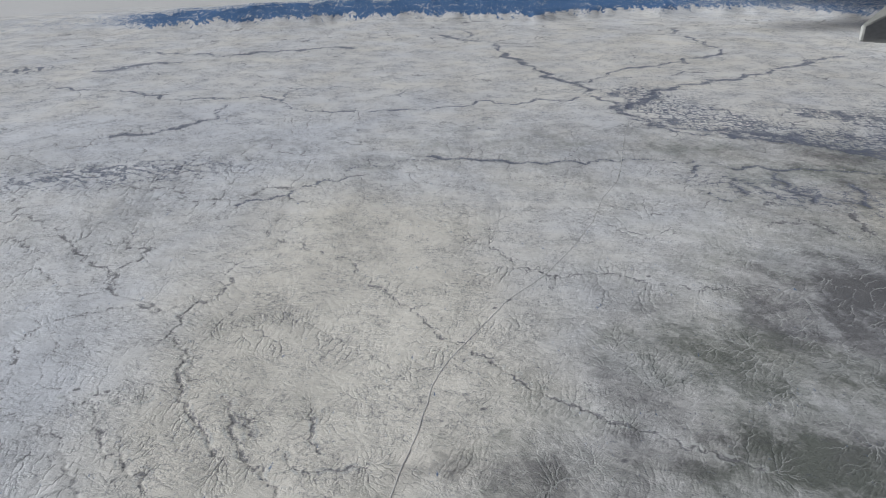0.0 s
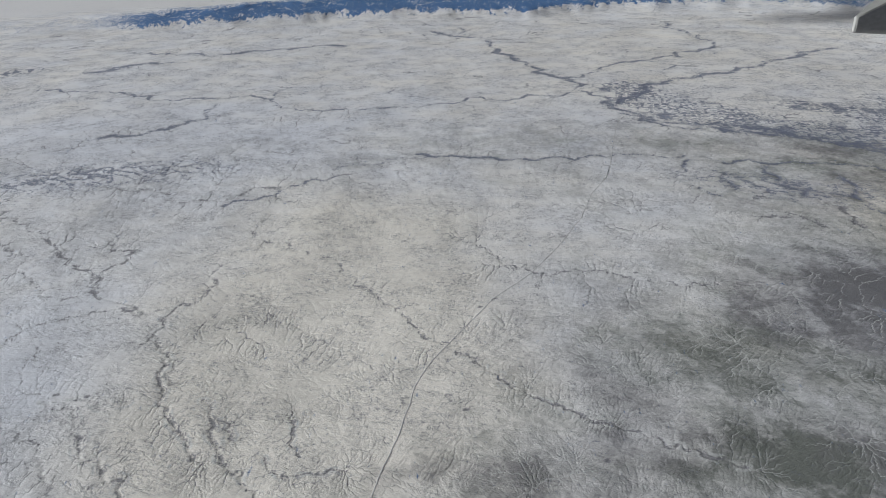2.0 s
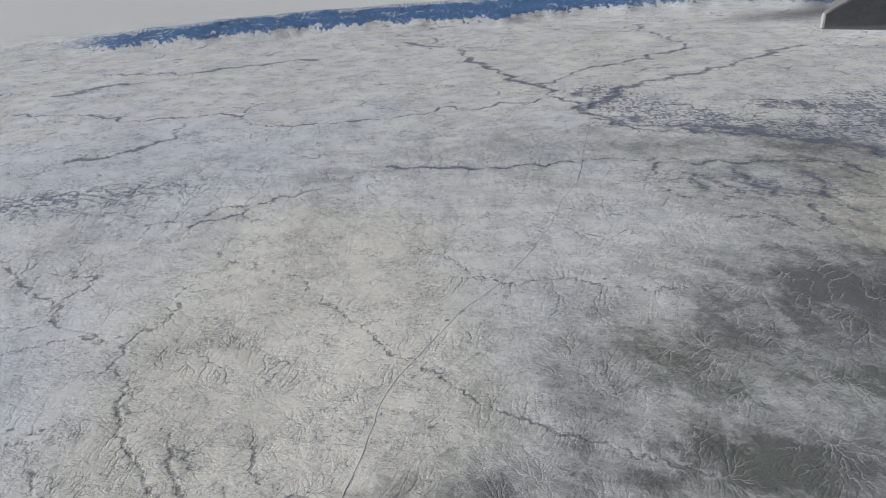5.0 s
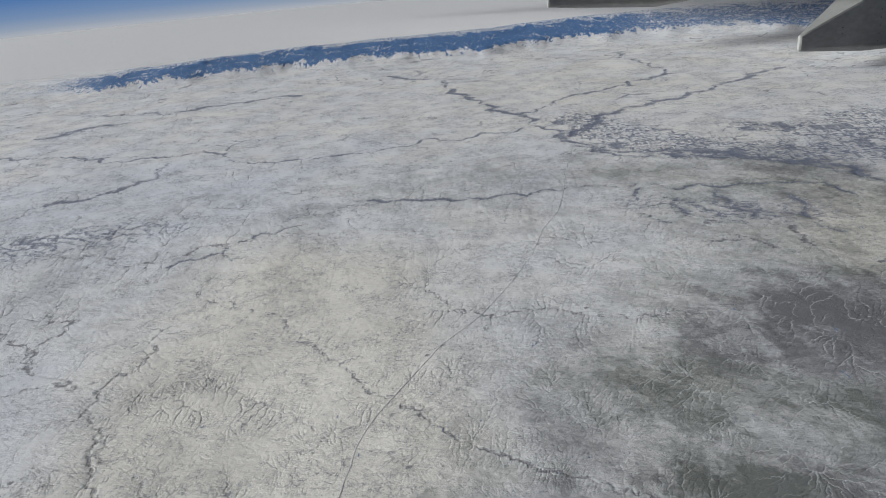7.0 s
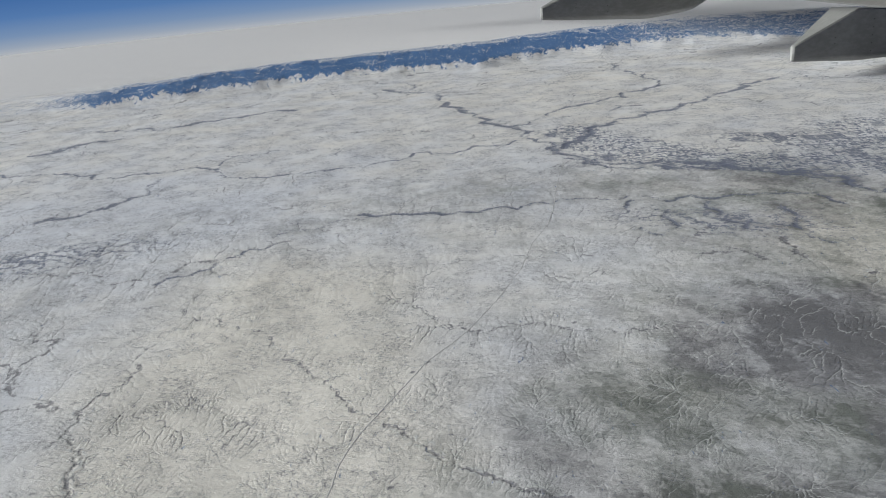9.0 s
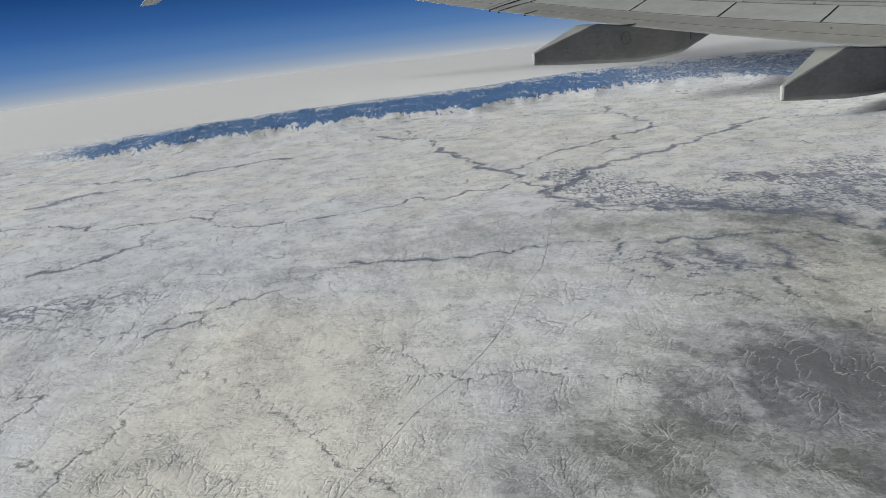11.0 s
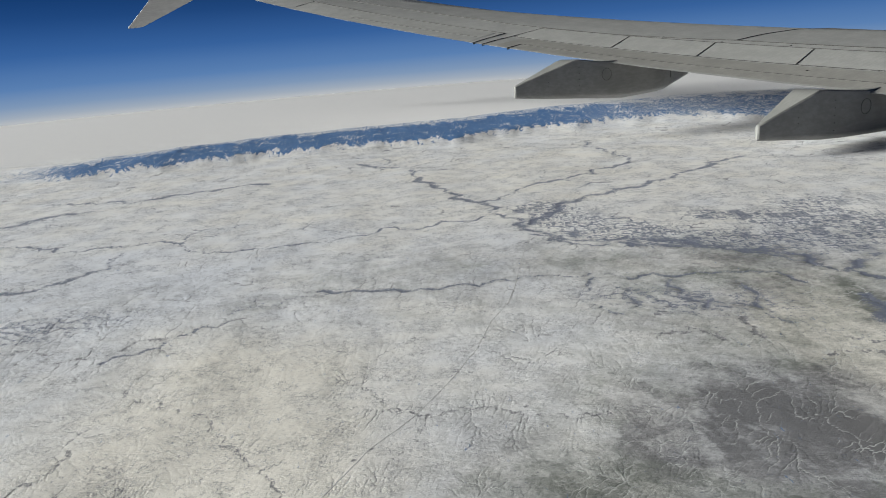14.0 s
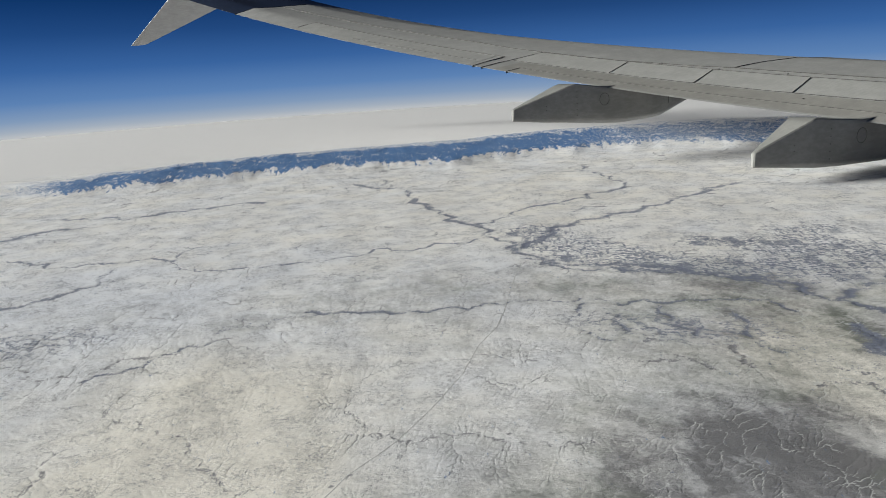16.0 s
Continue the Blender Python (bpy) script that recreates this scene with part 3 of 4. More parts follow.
    # the wide right-hand blobs put the window's edge darkening into the ground's colour
    bare_and_shade += 0.36 * blob(wx, wy, 0.80, 1.30, 0.62, 0.48, 25) + 0.16 * blob(wx, wy, 1.15, 1.8, 0.40, 0.50) + 0.14 * blob(wx, wy, 0.6, 3.0, 1.0, 0.25) + 0.17 * blob(X, Y, 1.9, 2.5, 0.7, 0.8) + 0.24 * blob(X, Y, 2.8, 4.0, 1.2, 1.5) + 0.14 * blob(X, Y, 1.6, 2.6, 0.5, 0.6) + 0.24 * blob(wx, wy, 0.50, 0.99, 0.6, 0.13) - 0.12 * blob(X, Y, 0.2, 5.5, 2.5, 1.2)
    ragged = 0.6 + 0.8 * (patch + 0.5)
    for cx, cy, rx, ry, turn, s in PATCHES:
        k = blob(wx, wy, cx, cy, rx, ry, turn)
        bare_and_shade = bare_and_shade + 0.6 * s * (0.7 * k + 0.3 * smooth(k * ragged, 0.30, 0.70))
    # flank darkens valley sides; the right-hand blob adds more of the window's darkening
    bare_and_shade += 0.15 * flank - 0.05 * blob(X, Y, -0.3, 1.75, 0.7, 0.7) + 0.10 * blob(X, Y, 1.25, 1.5, 0.45, 0.7)
    for cx, cy in ((-0.72, 1.28), (0.07, 1.21), (0.32, 1.05), (0.12, 1.62), (0.16, 1.66), (0.28, 1.80), (0.55, 1.79), (0.16, 1.29), (-0.79, 1.29), (0.30, 1.80)):
        brush = np.maximum(brush, 1.1 * blob(X, Y, cx, cy, 0.008, 0.006, 20))
    bare_and_shade = np.clip(bare_and_shade - 0.36 * smooth(rg, 3.1, 4.3) - 0.5 * smooth(rg, 8.8, 10.0), -0.5, 1)
    # where the snow's colour takes a warmer or cooler tint from the window glass
    warm = 1.3 * blob(X, Y, -0.25, 1.36, 0.40, 0.70) + 0.6 * blob(X, Y, -0.25, 2.16, 0.4, 0.4) - 0.6 * blob(X, Y, -0.91, 1.40, 0.28, 0.43) - 0.5 * blob(X, Y, -1.22, 3.15, 1.25, 0.68) + 0.35 * blob(X, Y, 1.4, 5.0, 1.6, 1.7) + 1.2 * blob(X, Y, 1.55, 2.04, 0.2, 0.5)
    # small creeks
    rough = np.clip(smooth(fbm(X * 2.3 + 9, Y * 2.3, 3), -0.05, 0.45) * smooth(fbm(X * 7, Y * 7 + 8, 3), -0.2, 0.35) + 0.7 * bank * smooth(n_mid + 0.5 * n_fine, -0.25, 0.3) + 0.40 * smooth(bare_and_shade, 0.40, 0.60) + 0.3 * smooth(rg, 1.9, 2.4) * (1 - smooth(rg, 3.3, 3.9)) + 1.1 * blob(X, Y, -1.25, 2.68, 0.55, 0.22, 10) + 0.8 * blob(X, Y, 1.1, 2.4, 0.5, 0.3) + 0.5 * blob(X, Y, -0.6, 1.0, 0.3, 0.12) - 0.5 * blob(X, Y, 1.55, 2.04, 0.2, 0.35), 0, 1)
    pale = smooth(bare_and_shade, 0.38, 0.52) * (1 - smooth(rg, 3.2, 3.8))
    far = smooth(rg, 2.2, 4.5)
    trunk, twig = smooth(flow, 1.7 - 0.5 * far, 3.3), smooth(flow, 0.95, 1.9)
    line = np.clip(trunk * (0.30 + 0.8 * rough + 0.15 * far) + twig * (0.08 + 0.55 * rough), 0, 1) * np.clip(0.75 + 0.9 * n_fine, 0.1, 1) * fade
    gully = line * (1 - pale)
    drift = np.maximum(drift, np.clip(1.05 * line, 0, 1) * pale)
    z -= 0.00050 * (0.35 + 0.9 * rough) * (0.38 * trunk + 0.62 * twig) * fade * np.clip(rg / 1.5, 0.5, 1.3)
    # the mountain range: front slopes, wooded heights behind, snowy tops at the back
    front = np.interp(np.degrees(azg), [-48, -25.3, -19.9, -12.2, -8.2, -3.5, 1.6, 6.7, 12.6, 17.6, 23.1, 27, 31.2, 48], [8.0, 7.45, 7.1, 7.1, 7.2, 7.1, 7.05, 7.05, 7.55, 7.8, 8.05, 7.9, 7.8, 7.8])
    depth = rg - front - 0.10 * fbm(np.degrees(azg) * 0.35, rg * 0, 3)
    deg = np.degrees(azg)
    deep = depth / np.interp(deg, [-30, -20, -5, 15, 30], [0.35, 0.42, 0.52, 0.72, 0.95])
    rise = smooth(depth, -0.25, 0.55)
    crag = ridged(X * 15.0, Y * 4.5, 5, 0.62)
    crest = ridged(X * 2.2 + 2, Y * 2.2, 3, 0.42)
    ribs = ridged(deg * 2.8 + 4.0 * depth + 0.6 * fbm(X * 2, Y * 2, 3), depth * 1.6, 5, 0.6)
    slope = smooth(depth, -0.1, 0.2) * (1 - smooth(depth, 0.3, 0.6))
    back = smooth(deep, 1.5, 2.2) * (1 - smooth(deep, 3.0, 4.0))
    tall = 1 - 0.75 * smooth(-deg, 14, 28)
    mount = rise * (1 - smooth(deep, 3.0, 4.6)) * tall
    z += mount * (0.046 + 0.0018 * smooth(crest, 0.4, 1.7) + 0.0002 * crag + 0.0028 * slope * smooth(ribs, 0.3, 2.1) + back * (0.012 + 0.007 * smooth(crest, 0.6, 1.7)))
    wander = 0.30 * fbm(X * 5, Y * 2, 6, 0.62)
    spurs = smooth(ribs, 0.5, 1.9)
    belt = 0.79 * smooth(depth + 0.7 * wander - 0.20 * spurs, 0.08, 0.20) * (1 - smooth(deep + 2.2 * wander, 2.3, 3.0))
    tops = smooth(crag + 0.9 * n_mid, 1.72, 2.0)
    # blue shade between the ribs, coloured in through the forest mask
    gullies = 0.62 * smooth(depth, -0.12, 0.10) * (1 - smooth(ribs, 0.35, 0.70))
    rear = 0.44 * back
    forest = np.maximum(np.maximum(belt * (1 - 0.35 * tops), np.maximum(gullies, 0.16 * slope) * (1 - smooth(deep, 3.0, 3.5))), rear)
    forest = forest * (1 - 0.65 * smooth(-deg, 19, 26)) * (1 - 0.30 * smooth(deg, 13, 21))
    quiet = 1 - smooth(depth, -0.15, 0.1)
    gully, brush, hazy_brush, drift = gully * quiet, np.clip(brush, 0, 1) * quiet, np.clip(hazy_brush, 0, 1) * quiet, drift * quiet
    bare_and_shade = np.minimum(bare_and_shade, 0.2) * (1 - quiet) + bare_and_shade * quiet
    z -= rg ** 2 / (2 * RADIUS)
    rows, cols = X.shape
    verts = np.stack([X, Y, z], -1).reshape(-1, 3)
    idx = np.arange(rows * cols).reshape(rows, cols)
    faces = np.stack([idx[:-1, :-1], idx[:-1, 1:], idx[1:, 1:], idx[1:, :-1]], -1).reshape(-1, 4)
    point = np.stack([X, Y, z], -1)
    normal = np.cross(np.gradient(point, axis=1), np.gradient(point, axis=0))
    normal = (normal / np.maximum(np.linalg.norm(normal, axis=2, keepdims=True), 1e-12)).reshape(-1, 3)
    normal *= np.where(normal[:, 2:] < 0, -1, 1)
    layers = (("bare_and_shade", bare_and_shade), ("brush", brush), ("forest", forest), ("gully", gully), ("farm", farm * quiet), ("hazy_brush", hazy_brush), ("drift", drift), ("warm", warm))
    high = ((depth > -0.2) & (deep < 4.2) & (np.abs(deg) < 40)).ravel()[faces].all(axis=1)

    def sheet(name, chosen):
        used = np.unique(chosen)
        back = np.zeros(rows * cols, np.int32)
        back[used] = np.arange(len(used))
        me = bpy.data.meshes.new(name)
        me.vertices.add(len(used))
        me.vertices.foreach_set("co", verts[used].astype(np.float32).ravel())
        me.loops.add(chosen.size)
        me.loops.foreach_set("vertex_index", back[chosen].ravel())
        me.polygons.add(len(chosen))
        me.polygons.foreach_set("loop_start", np.arange(0, chosen.size, 4, dtype=np.int32))
        me.update(calc_edges=True)
        me.polygons.foreach_set("use_smooth", np.ones(len(chosen), bool))
        for key, values in layers:
            me.attributes.new(key, "FLOAT", "POINT").data.foreach_set("value", np.clip(values, -1, 1).ravel()[used].astype(np.float32))
        me.materials.append(LAND)
        me.normals_split_custom_set_from_vertices(normal[used])
        return new(name, me)

    tagged(sheet("ground", faces[~high]), "snow-covered plains with creeks, rivers and thin dark brush", "plain", kind="structure")
    across = (deep + 0.6 * wander).ravel()[faces].mean(axis=1)
    mountains = tagged(new("mountain_range"), "wooded mountain range beyond the plain, coloured blue for haze, with snowy tops", "mountain")
    for name, chosen, label in (("front_slope", high & (across < 0.55), "gullied white front slope"), ("wooded_plateau", high & (across >= 0.55) & (across < 1.9), "wooded heights coloured dark blue for distance haze"),
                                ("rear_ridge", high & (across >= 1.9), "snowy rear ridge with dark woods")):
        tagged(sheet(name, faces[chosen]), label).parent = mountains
    return z


HEIGHT = build_land()


def land_height(x, y):
    r, a = math.hypot(x, y), math.atan2(x, y)
    i = min(max(int(np.searchsorted(RR, r)), 1), len(RR) - 1)
    j = min(max(int(np.searchsorted(AZ, a)), 1), len(AZ) - 1)
    return float(HEIGHT[i - 1:i + 1, j - 1:j + 1].max())


def mesh_object(name, bm, mat, parent=None, label="", shade=False):
    bmesh.ops.recalc_face_normals(bm, faces=bm.faces)
    me = bpy.data.meshes.new(name)
    bm.to_mesh(me)
    bm.free()
    me.materials.append(mat)
    if shade:
        for p in me.polygons:
            p.use_smooth = True
        me.set_sharp_from_angle(angle=radians(28))
    ob = new(name, me)
    ob.parent = parent
    return tagged(ob, label)


# ---- road ----
def ribbon(name, line, width, mat, lift):
    bm = bmesh.new()
    last = None
    for i, p in enumerate(line):
        d = line[min(i + 1, len(line) - 1)] - line[max(i - 1, 0)]
        n = np.array([-d[1], d[0]]) / (np.hypot(*d) + 1e-9) * width / 2
        z = land_height(*p) + lift
        row = [bm.verts.new((p[0] + k * n[0], p[1] + k * n[1], z - (0.0003 if abs(k) > 1 else 0))) for k in (-1.6, -1, 1, 1.6)]
        if last:
            for k in range(3):
                bm.faces.new((last[k], last[k + 1], row[k + 1], row[k]))
        last = row
    return mesh_object(name, bm, mat)


ROAD_LINE = [(-0.117, 0.901), (-0.102, 0.961), (-0.087, 1.034), (-0.069, 1.103), (-0.055, 1.17), (-0.042, 1.234), (-0.034, 1.293), (-0.016, 1.345), (0.009, 1.401), (0.029, 1.436), (0.064, 1.497), (0.109, 1.576), (0.157, 1.662), (0.207, 1.723), (0.27, 1.804), (0.311, 1.875), (0.366, 1.969), (0.472, 2.183), (0.541, 2.386), (0.629, 2.559), (0.697, 2.792), (0.767, 3.065), (0.86, 3.389)]
tagged(ribbon("road", meander(ROAD_LINE, np.random.default_rng(2), 3, 0.01), 0.0017, ROAD, 0.00022), "ploughed grey highway across snowy plains", "road", kind="structure")

# ---- glowing backdrop ring, coloured as haze and low sky over the horizon ----
def haze_bank():
    m, nt, bsdf = material("horizon_haze")
    co = nt.nodes.new("ShaderNodeTexCoord").outputs["Object"]
    sep = nt.nodes.new("ShaderNodeSeparateXYZ")
    nt.links.new(co, sep.inputs[0])
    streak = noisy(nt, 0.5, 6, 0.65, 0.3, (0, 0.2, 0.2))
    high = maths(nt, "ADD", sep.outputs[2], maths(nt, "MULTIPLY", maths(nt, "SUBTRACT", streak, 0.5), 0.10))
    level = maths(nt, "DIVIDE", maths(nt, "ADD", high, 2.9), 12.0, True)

    def gradient(stops):
        ramp = nt.nodes.new("ShaderNodeValToRGB")
        nt.links.new(level, ramp.inputs[0])
        el = ramp.color_ramp.elements
        el[0].position, el[0].color = stops[0][0], (*stops[0][1], 1)
        el[1].position, el[1].color = stops[-1][0], (*stops[-1][1], 1)
        for pos, value in stops[1:-1]:
            el.new(pos).color = (*value, 1)
        return ramp.outputs[0]

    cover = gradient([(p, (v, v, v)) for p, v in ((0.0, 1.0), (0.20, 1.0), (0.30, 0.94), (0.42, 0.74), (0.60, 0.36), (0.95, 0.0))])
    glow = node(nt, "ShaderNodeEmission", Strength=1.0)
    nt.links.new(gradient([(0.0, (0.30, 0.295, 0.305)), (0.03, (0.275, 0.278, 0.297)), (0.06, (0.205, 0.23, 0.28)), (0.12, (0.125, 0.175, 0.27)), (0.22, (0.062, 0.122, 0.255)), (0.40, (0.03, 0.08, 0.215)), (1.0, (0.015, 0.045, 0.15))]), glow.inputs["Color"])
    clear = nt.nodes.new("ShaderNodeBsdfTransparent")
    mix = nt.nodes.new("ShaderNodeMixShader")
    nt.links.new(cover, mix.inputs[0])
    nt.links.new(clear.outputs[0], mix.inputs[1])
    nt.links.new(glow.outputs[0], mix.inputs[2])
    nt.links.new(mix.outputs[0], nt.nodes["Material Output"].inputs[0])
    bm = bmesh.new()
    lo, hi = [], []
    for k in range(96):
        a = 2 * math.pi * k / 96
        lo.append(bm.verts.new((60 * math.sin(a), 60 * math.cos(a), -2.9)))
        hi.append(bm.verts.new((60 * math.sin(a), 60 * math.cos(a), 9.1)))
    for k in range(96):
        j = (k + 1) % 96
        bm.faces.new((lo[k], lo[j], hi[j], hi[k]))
    return tagged(mesh_object("backdrop", bm, m, None, "", True), "glowing backdrop ring coloured as pale haze along the far horizon", "haze", kind="structure")


haze_bank()

# ---- wing ----
FORE, OUT = Vector((0.9238, 0.3829, 0)), Vector((-0.3829, 0.9238, 0))
HUB = Vector((0.2485, 0.1028, 0.9095))      # the camera's place late in its path, which the wing is fitted to


def craft(o, f, u):
    """Metres outboard, forward and up from the window."""
    return HUB + OUT * o + FORE * f + Vector((0, 0, u))


def chord(o):
    return 3.6 - 0.155 * o


def wing_top(o, s):
    """Upper skin: s runs from the trailing edge (0) to the leading edge (1)."""
    stations = (0.0, 0.16, 0.34, 0.60, 1.0)
    ups = [3e-05 * o ** 3 + 0.00606 * o ** 2 + 0.07915 * o - 0.90585, -6e-05 * o ** 3 + 0.01035 * o ** 2 + 0.03054 * o - 0.71107,
           1e-04 * o ** 3 + 0.00627 * o ** 2 + 0.05015 * o - 0.63633, 5.3e-04 * o ** 3 - 0.00244 * o ** 2 + 0.09572 * o - 0.62193]
    if o < 3.2:      # inboard of the view the skin runs on straight
        k = 3.2
        return wing_top(k, s) + (wing_top(k + 0.4, s) - wing_top(k, s)) / 0.4 * (o - k)
    ups.append(ups[3] - 0.055 * chord(o))
    return float(np.interp(s, stations, ups)) + 0.012 * math.sin(min(s / 0.6, 1) * math.pi)


def on_wing(o, s, lift=0.0):
    return craft(o, 5.9 - 0.3 * o + s * chord(o), wing_top(o, s) + lift)


def wing_skin(o0, o1, n):
    bm = bmesh.new()
    last = None
    for o in np.linspace(o0, o1, n):
        ring = []
        up = [k / 24 for k in range(25)]
        for s in up:
            ring.append(bm.verts.new(on_wing(o, s)))
        te = wing_top(o, 0)
        for s in reversed(up[:-1]):
            low = te + 0.55 * (wing_top(o, s) - te) - 0.0006 - 0.06 * math.sin(math.pi * s) ** 2
            if s > 0.9:
                low = te + 0.6 * (wing_top(o, s) - te) - 0.02
            ring.append(bm.verts.new(craft(o, 5.9 - 0.3 * o + s * chord(o), low)))
        if last:
            for k in range(len(ring)):
                j = (k + 1) % len(ring)
                bm.faces.new((last[k], last[j], ring[j], ring[k]))
        else:
            bm.faces.new(ring)
        last = ring
    bm.faces.new(last)
    return bm


def plate(o0, o1, s00, s01, s10, s11, lift, steps=14, lean=0.0):
    """A sheet of skin between two stations; its chordwise limits may differ at the ends."""
    bm = bmesh.new()
    rows = []
    for i in range(steps + 1):
        k = i / steps
        o, a, b = o0 + (o1 - o0) * k, s00 + (s10 - s00) * k, s01 + (s11 - s01) * k
        rows.append([bm.verts.new(on_wing(o + lean * j / 4, a + (b - a) * j / 4, lift * (0.12 + 0.22 * j))) for j in range(5)] + [bm.verts.new(on_wing(o + lean, b, 0.0)), bm.verts.new(on_wing(o, a, 0.0))])
    for p, q in zip(rows, rows[1:]):
        for j in range(7):
            n = (j + 1) % 7
            bm.faces.new((p[j], p[n], q[n], q[j]))
    bm.faces.new(rows[0])
    bm.faces.new(rows[-1])
    return bm


def seam(parent, points, width=0.016, lift=0.0045):
    bm = bmesh.new()
    pts = [on_wing(o, s, lift) for o, s in points]
    last = None
    for i, p in enumerate(pts):
        d = (pts[min(i + 1, len(pts) - 1)] - pts[max(i - 1, 0)]).normalized()
        n = d.cross(Vector((0, 0, 1))).normalized() * width * 0.33
        row = [bm.verts.new(p - n), bm.verts.new(p + n), bm.verts.new(p + n - Vector((0, 0, 0.02))), bm.verts.new(p - n - Vector((0, 0, 0.02)))]
        if last:
            for k in range(4):
                bm.faces.new((last[k], last[(k + 1) % 4], row[(k + 1) % 4], row[k]))
        last = row
    mesh_object("panel_seam", bm, SEAM, parent)


def along(o0, o1, s0, s1=None, n=16):
    s1 = s0 if s1 is None else s1
    return [(o0 + (o1 - o0) * k / n, s0 + (s1 - s0) * k / n) for k in range(n + 1)]


def fairing(parent, o, tail, nose, half, top_edge, keel):
    """A canoe under the flap: level keel, flat sides, a blunt tail and a bow that curls up under the wing."""
    def at(line, f):
        return float(np.interp(f, [p[0] for p in line], [p[1] for p in line]))

    body = bmesh.new()
    last = None
    for k in range(29):
        f = tail + (nose - tail) * k / 28
        t, b = at(top_edge, f), at(keel, f)
        w = half * (0.09 + 0.91 * min(1, (f - tail) / 0.75)) * (1 - 0.75 * smooth(np.array(f), nose - 0.7, nose + 0.1))
        ring = []
        for side, h in ((-1, 1.0), (-1, 0.35), (-0.85, 0.1), (-0.5, 0.0), (0.5, 0.0), (0.85, 0.1), (1, 0.35), (1, 1.0)):
            ring.append(body.verts.new(craft(o + side * w, f, b + (t - b) * h)))
        if last:
            for j in range(8):
                n = (j + 1) % 8
                body.faces.new((last[j], last[n], ring[n], ring[j]))
        else:
            body.faces.new(ring)
        last = ring
    body.faces.new(last)
    ob = mesh_object("flap_fairing", body, FAIR, parent, "grey canoe-shaped fairing under the flap", True)
    ob.modifiers.new("edge", "BEVEL").width = 0.012
    # access cover, panel joint and rows of rivets on the side that faces the cabin
    cover = bmesh.new()
    rim = []
    for k in range(28):
        a = 2 * math.pi * k / 28
        rim.append([cover.verts.new(craft(o - half - d, tail + 0.85 + r * math.cos(a), -0.40 + (at(keel, tail + 0.85) + 0.61) + r * math.sin(a))) for r, d in ((0.050, -0.004), (0.050, 0.002), (0.0535, 0.002), (0.0535, -0.004))])
    for k in range(28):
        p, q = rim[k], rim[(k + 1) % 28]
        for j in range(4):
            cover.faces.new((p[j], p[(j + 1) % 4], q[(j + 1) % 4], q[j]))
    mesh_object("access_cover_rim", cover, JOINT, ob)
    joint = bmesh.new()
    f = tail + 1.62
    w = half * (1 - 0.75 * float(smooth(np.array(f), nose - 0.7, nose + 0.1))) + 0.004
    lo, hi = at(keel, f) + 0.10, at(top_edge, f)
    vs = [joint.verts.new(craft(o - w + d, f + g, u)) for u in (lo, hi) for g, d in ((0, 0), (0.007, 0), (0.007, 0.02), (0, 0.02))]
    for q in ((0, 1, 5, 4), (1, 2, 6, 5), (2, 3, 7, 6), (3, 0, 4, 7), (0, 1, 2, 3), (4, 5, 6, 7)):
        joint.faces.new([vs[k] for k in q])
    mesh_object("fairing_joint", joint, JOINT, ob)
    for f, rows in ((tail + 0.30, (0.45, 0.6)), (tail + 0.58, (0.2, 0.35, 0.5, 0.65, 0.8))):
        w = half * (0.09 + 0.91 * min(1, (f - tail) / 0.75))
        for h in rows:
            rivet = bmesh.new()
            u = at(keel, f) + (at(top_edge, f) - at(keel, f)) * h
            bmesh.ops.create_uvsphere(rivet, u_segments=6, v_segments=4, radius=0.0045, matrix=Matrix.Translation(craft(o - w, f, u)))
            mesh_object("rivet", rivet, JOINT, ob)
    return ob


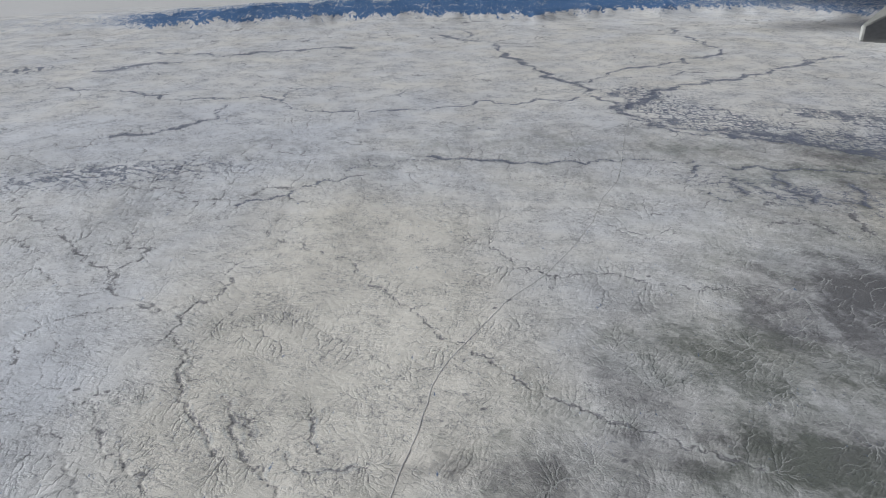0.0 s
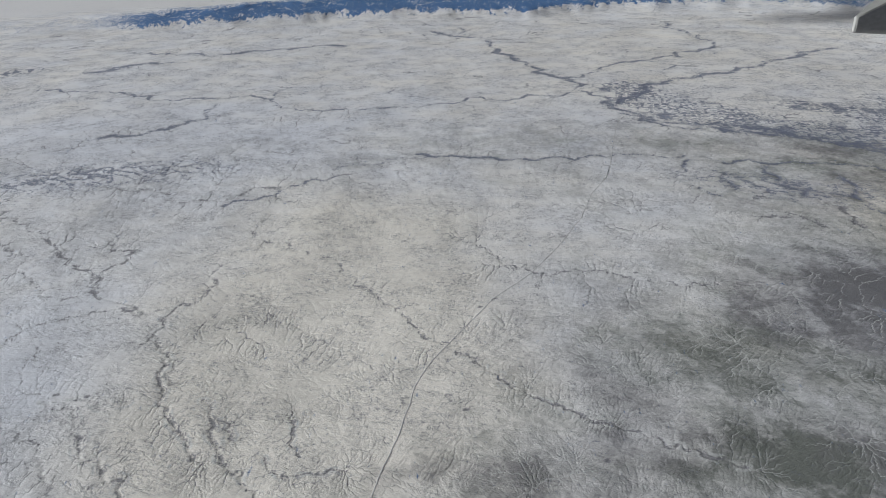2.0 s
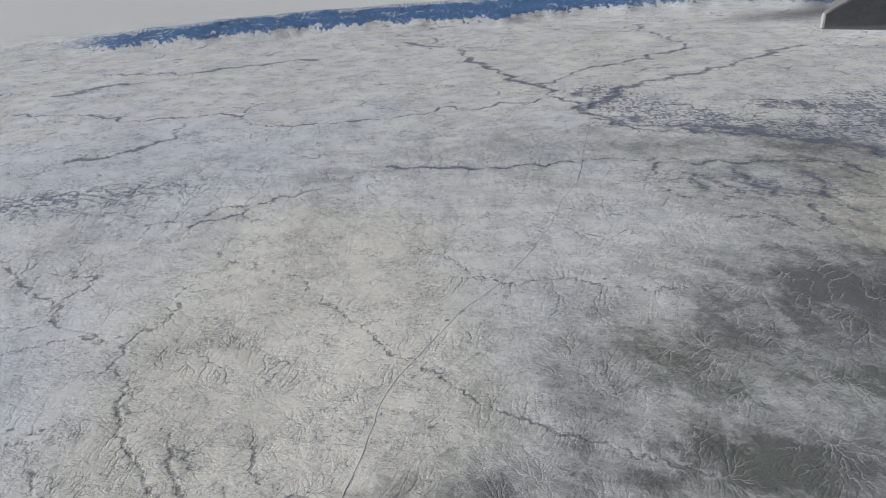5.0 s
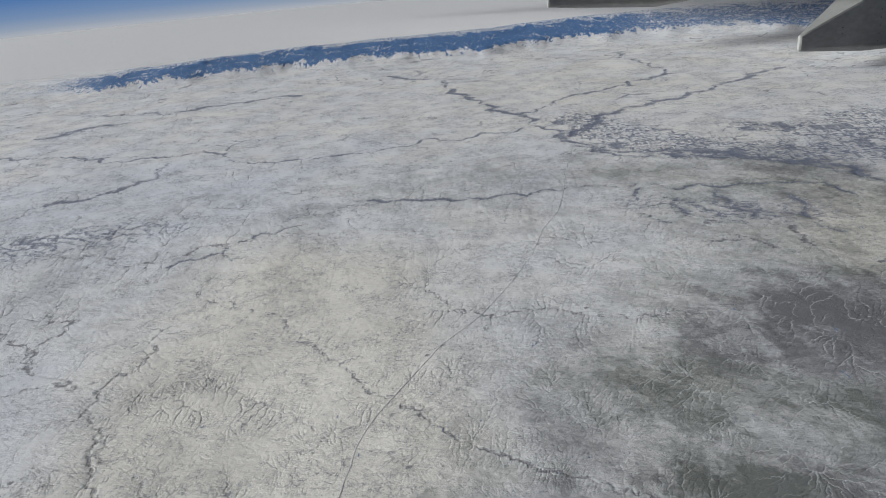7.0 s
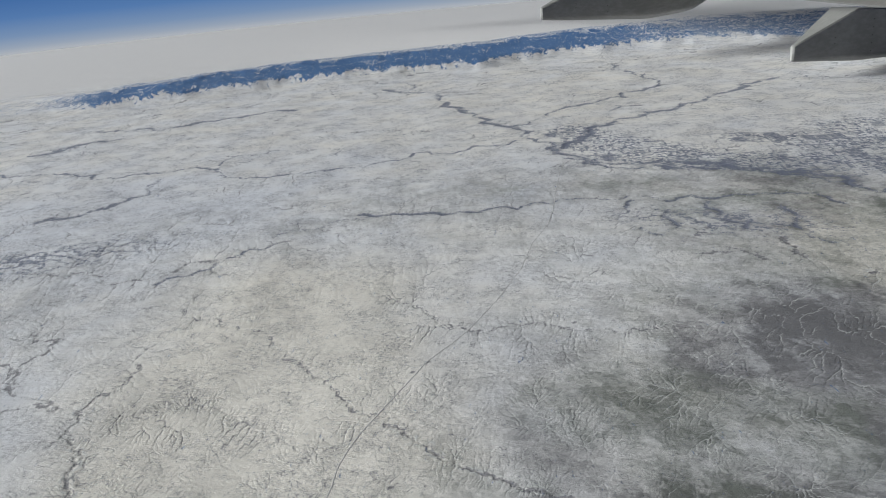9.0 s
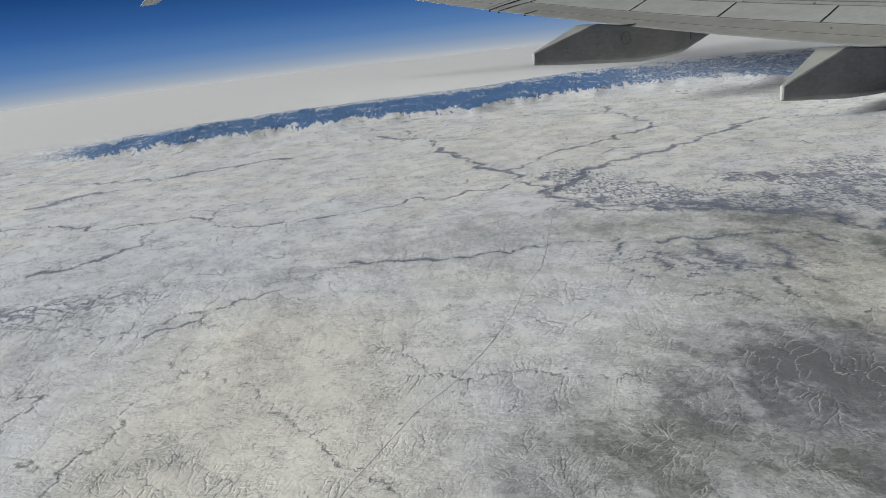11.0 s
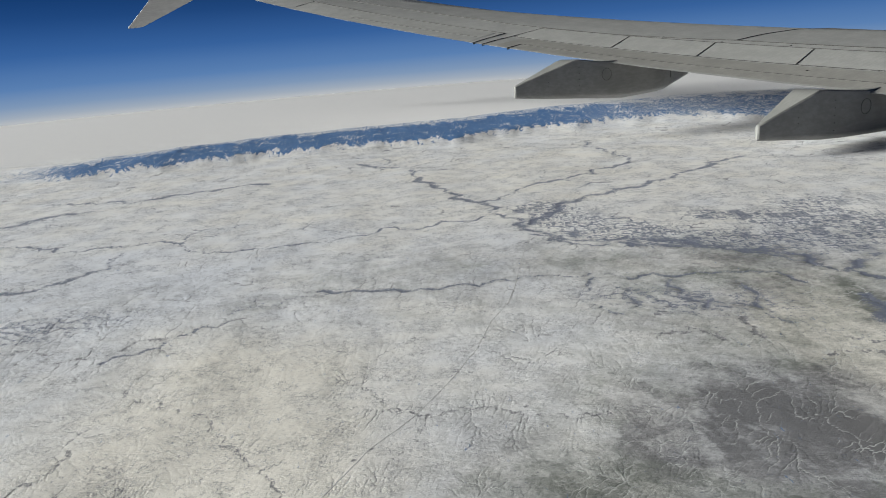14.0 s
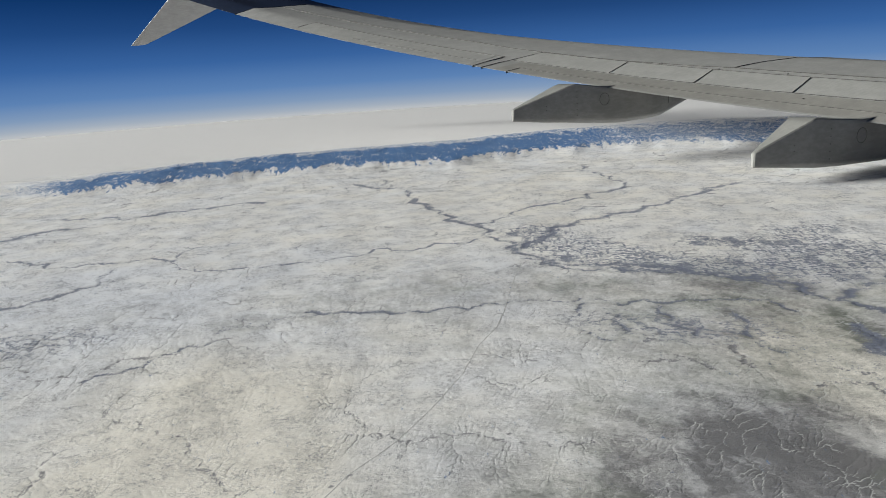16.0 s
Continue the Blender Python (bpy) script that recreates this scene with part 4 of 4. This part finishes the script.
def build_wing():
    wing = tagged(new("aircraft_wing"), "pale grey airliner wing with panel seams and flap fairings", "wing")
    wing.matrix_world = Matrix.Translation(craft(3.0, 5.5, -0.5))
    back = wing.matrix_world.inverted()
    mesh_object("wing_skin", wing_skin(1.0, 11.5, 56), GREY, wing, "", True)
    mesh_object("wing_tip", wing_skin(11.502, 13.0, 10), NAVY, wing, "navy painted wing tip", True)
    for o0, o1 in ((3.272, 4.062), (4.078, 4.852), (4.868, 5.662), (5.678, 6.76)):
        mesh_object("spoiler_panel", plate(o0, o1, 0.168, 0.298, 0.168, 0.298, 0.003, 14, 0.12), PANEL, wing)
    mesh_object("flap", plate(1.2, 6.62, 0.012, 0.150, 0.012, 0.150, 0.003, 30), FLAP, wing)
    mesh_object("aileron", plate(6.95, 10.0, 0.015, 0.175, 0.015, 0.18, 0.003, 20, 0.10), PANEL, wing)
    seam(wing, along(1.2, 6.76, 0.160))
    seam(wing, along(1.2, 4.9, 0.345) + along(5.1, 5.9, 0.333, 0.312, 4) + along(6.2, 7.2, 0.312, 0.316, 4) + along(7.7, 11.4, 0.340, 0.385, 10), 0.014)
    seam(wing, along(3.0, 6.78, 0.308), 0.007)
    seam(wing, along(1.2, 6.4, 0.070), 0.008)
    seam(wing, along(6.95, 10.12, 0.187) + [(10.07, 0.045)], 0.013)
    seam(wing, along(7.05, 9.0, 0.085, 0.06), 0.007)
    seam(wing, [(6.95, 0.187), (6.92, 0.10), (6.86, 0.0)], 0.009)
    seam(wing, [(6.79, 0.160), (6.78, 0.09), (6.74, 0.0)], 0.013)
    seam(wing, [(6.79, 0.160), (6.78, 0.24), (6.78, 0.310)], 0.007)
    seam(wing, [(6.44, 0.072), (6.42, 0.0)], 0.012)
    for o in (3.26, 4.07, 4.86, 5.67):
        seam(wing, [(o, 0.162), (o + 0.06, 0.23), (o + 0.13, 0.303)], 0.010)
    seam(wing, [(4.89, 0.346), (4.89, 0.40), (4.88, 0.467), (4.84, 0.52), (4.80, 0.57), (4.6, 0.60), (4.2, 0.625), (3.6, 0.64), (3.0, 0.65)], 0.012)
    seam(wing, along(11.49, 11.49, 0.0, 0.6, 6), 0.012)
    for o, s in ((4.95, 0.312), (5.5, 0.322), (4.4, 0.318), (3.9, 0.115), (3.5, 0.158), (6.2, 0.31)):
        rivet = bmesh.new()
        bmesh.ops.create_uvsphere(rivet, u_segments=8, v_segments=5, radius=0.010, matrix=Matrix.Translation(on_wing(o, s, 0.004)) @ Matrix.Diagonal((1, 1, 0.5, 1)))
        mesh_object("fastener", rivet, SEAM, wing)
    fairing(wing, 5.45, 3.43, 5.45, 0.17, [(3.43, -0.44), (3.99, -0.26), (4.25, -0.30), (5.5, -0.30)], [(3.43, -0.54), (3.7, -0.57), (4.5, -0.64), (5.0, -0.62), (5.45, -0.48)])
    fairing(wing, 3.45, 4.04, 6.2, 0.17, [(4.04, -0.71), (4.5, -0.52), (4.9, -0.56), (6.2, -0.5)], [(4.04, -0.81), (4.6, -0.87), (5.4, -0.89), (6.2, -0.7)])
    # wing tip: navy root, blade going up, strake going down and out
    def blade(name, mat, a, b, c, d, thick, label):
        bm = bmesh.new()
        last = None
        for k in range(9):
            t = k / 8
            lo, hi = Vector(a).lerp(Vector(d), t), Vector(b).lerp(Vector(c), t)
            th = thick * (1 - 0.8 * t)
            ring = []
            for j in range(10):
                s = j / 9
                ring.append((lo.lerp(hi, s), th * math.sin(math.pi * min(s * 1.02, 1)) * 0.5 + 0.002))
            verts = [bm.verts.new(craft(p.x, p.y, p.z + h)) for p, h in ring] + [bm.verts.new(craft(p.x, p.y, p.z - h)) for p, h in reversed(ring)]
            if last:
                for j in range(20):
                    n = (j + 1) % 20
                    bm.faces.new((last[j], last[n], verts[n], verts[j]))
            else:
                bm.faces.new(verts)
            last = verts
        bm.faces.new(last)
        mesh_object(name, bm, mat, wing, label, True)

    blade("winglet", NAVY, (13.2, 2.1, 1.40), (13.2, 3.4, 1.5), (14.2, 1.6, 3.6), (14.2, 1.1, 3.6), 0.1, "navy upswept winglet")
    blade("strake", WHITE, (13.1, 1.75, 1.22), (13.1, 2.9, 1.24), (14.4, 1.45, 0.60), (14.4, 1.19, 0.585), 0.07, "pale strake below the wing tip")
    lamp = bmesh.new()
    bmesh.ops.create_uvsphere(lamp, u_segments=12, v_segments=8, radius=0.05, matrix=Matrix.Translation(craft(12.95, 2.02, 1.27)) @ Matrix.Diagonal((1, 1.4, 0.8, 1)))
    mesh_object("tail_light", lamp, WHITE, wing, "small clear light at the wing tip", True)
    for part in wing.children:
        part.matrix_parent_inverse = back
    return wing


build_wing()
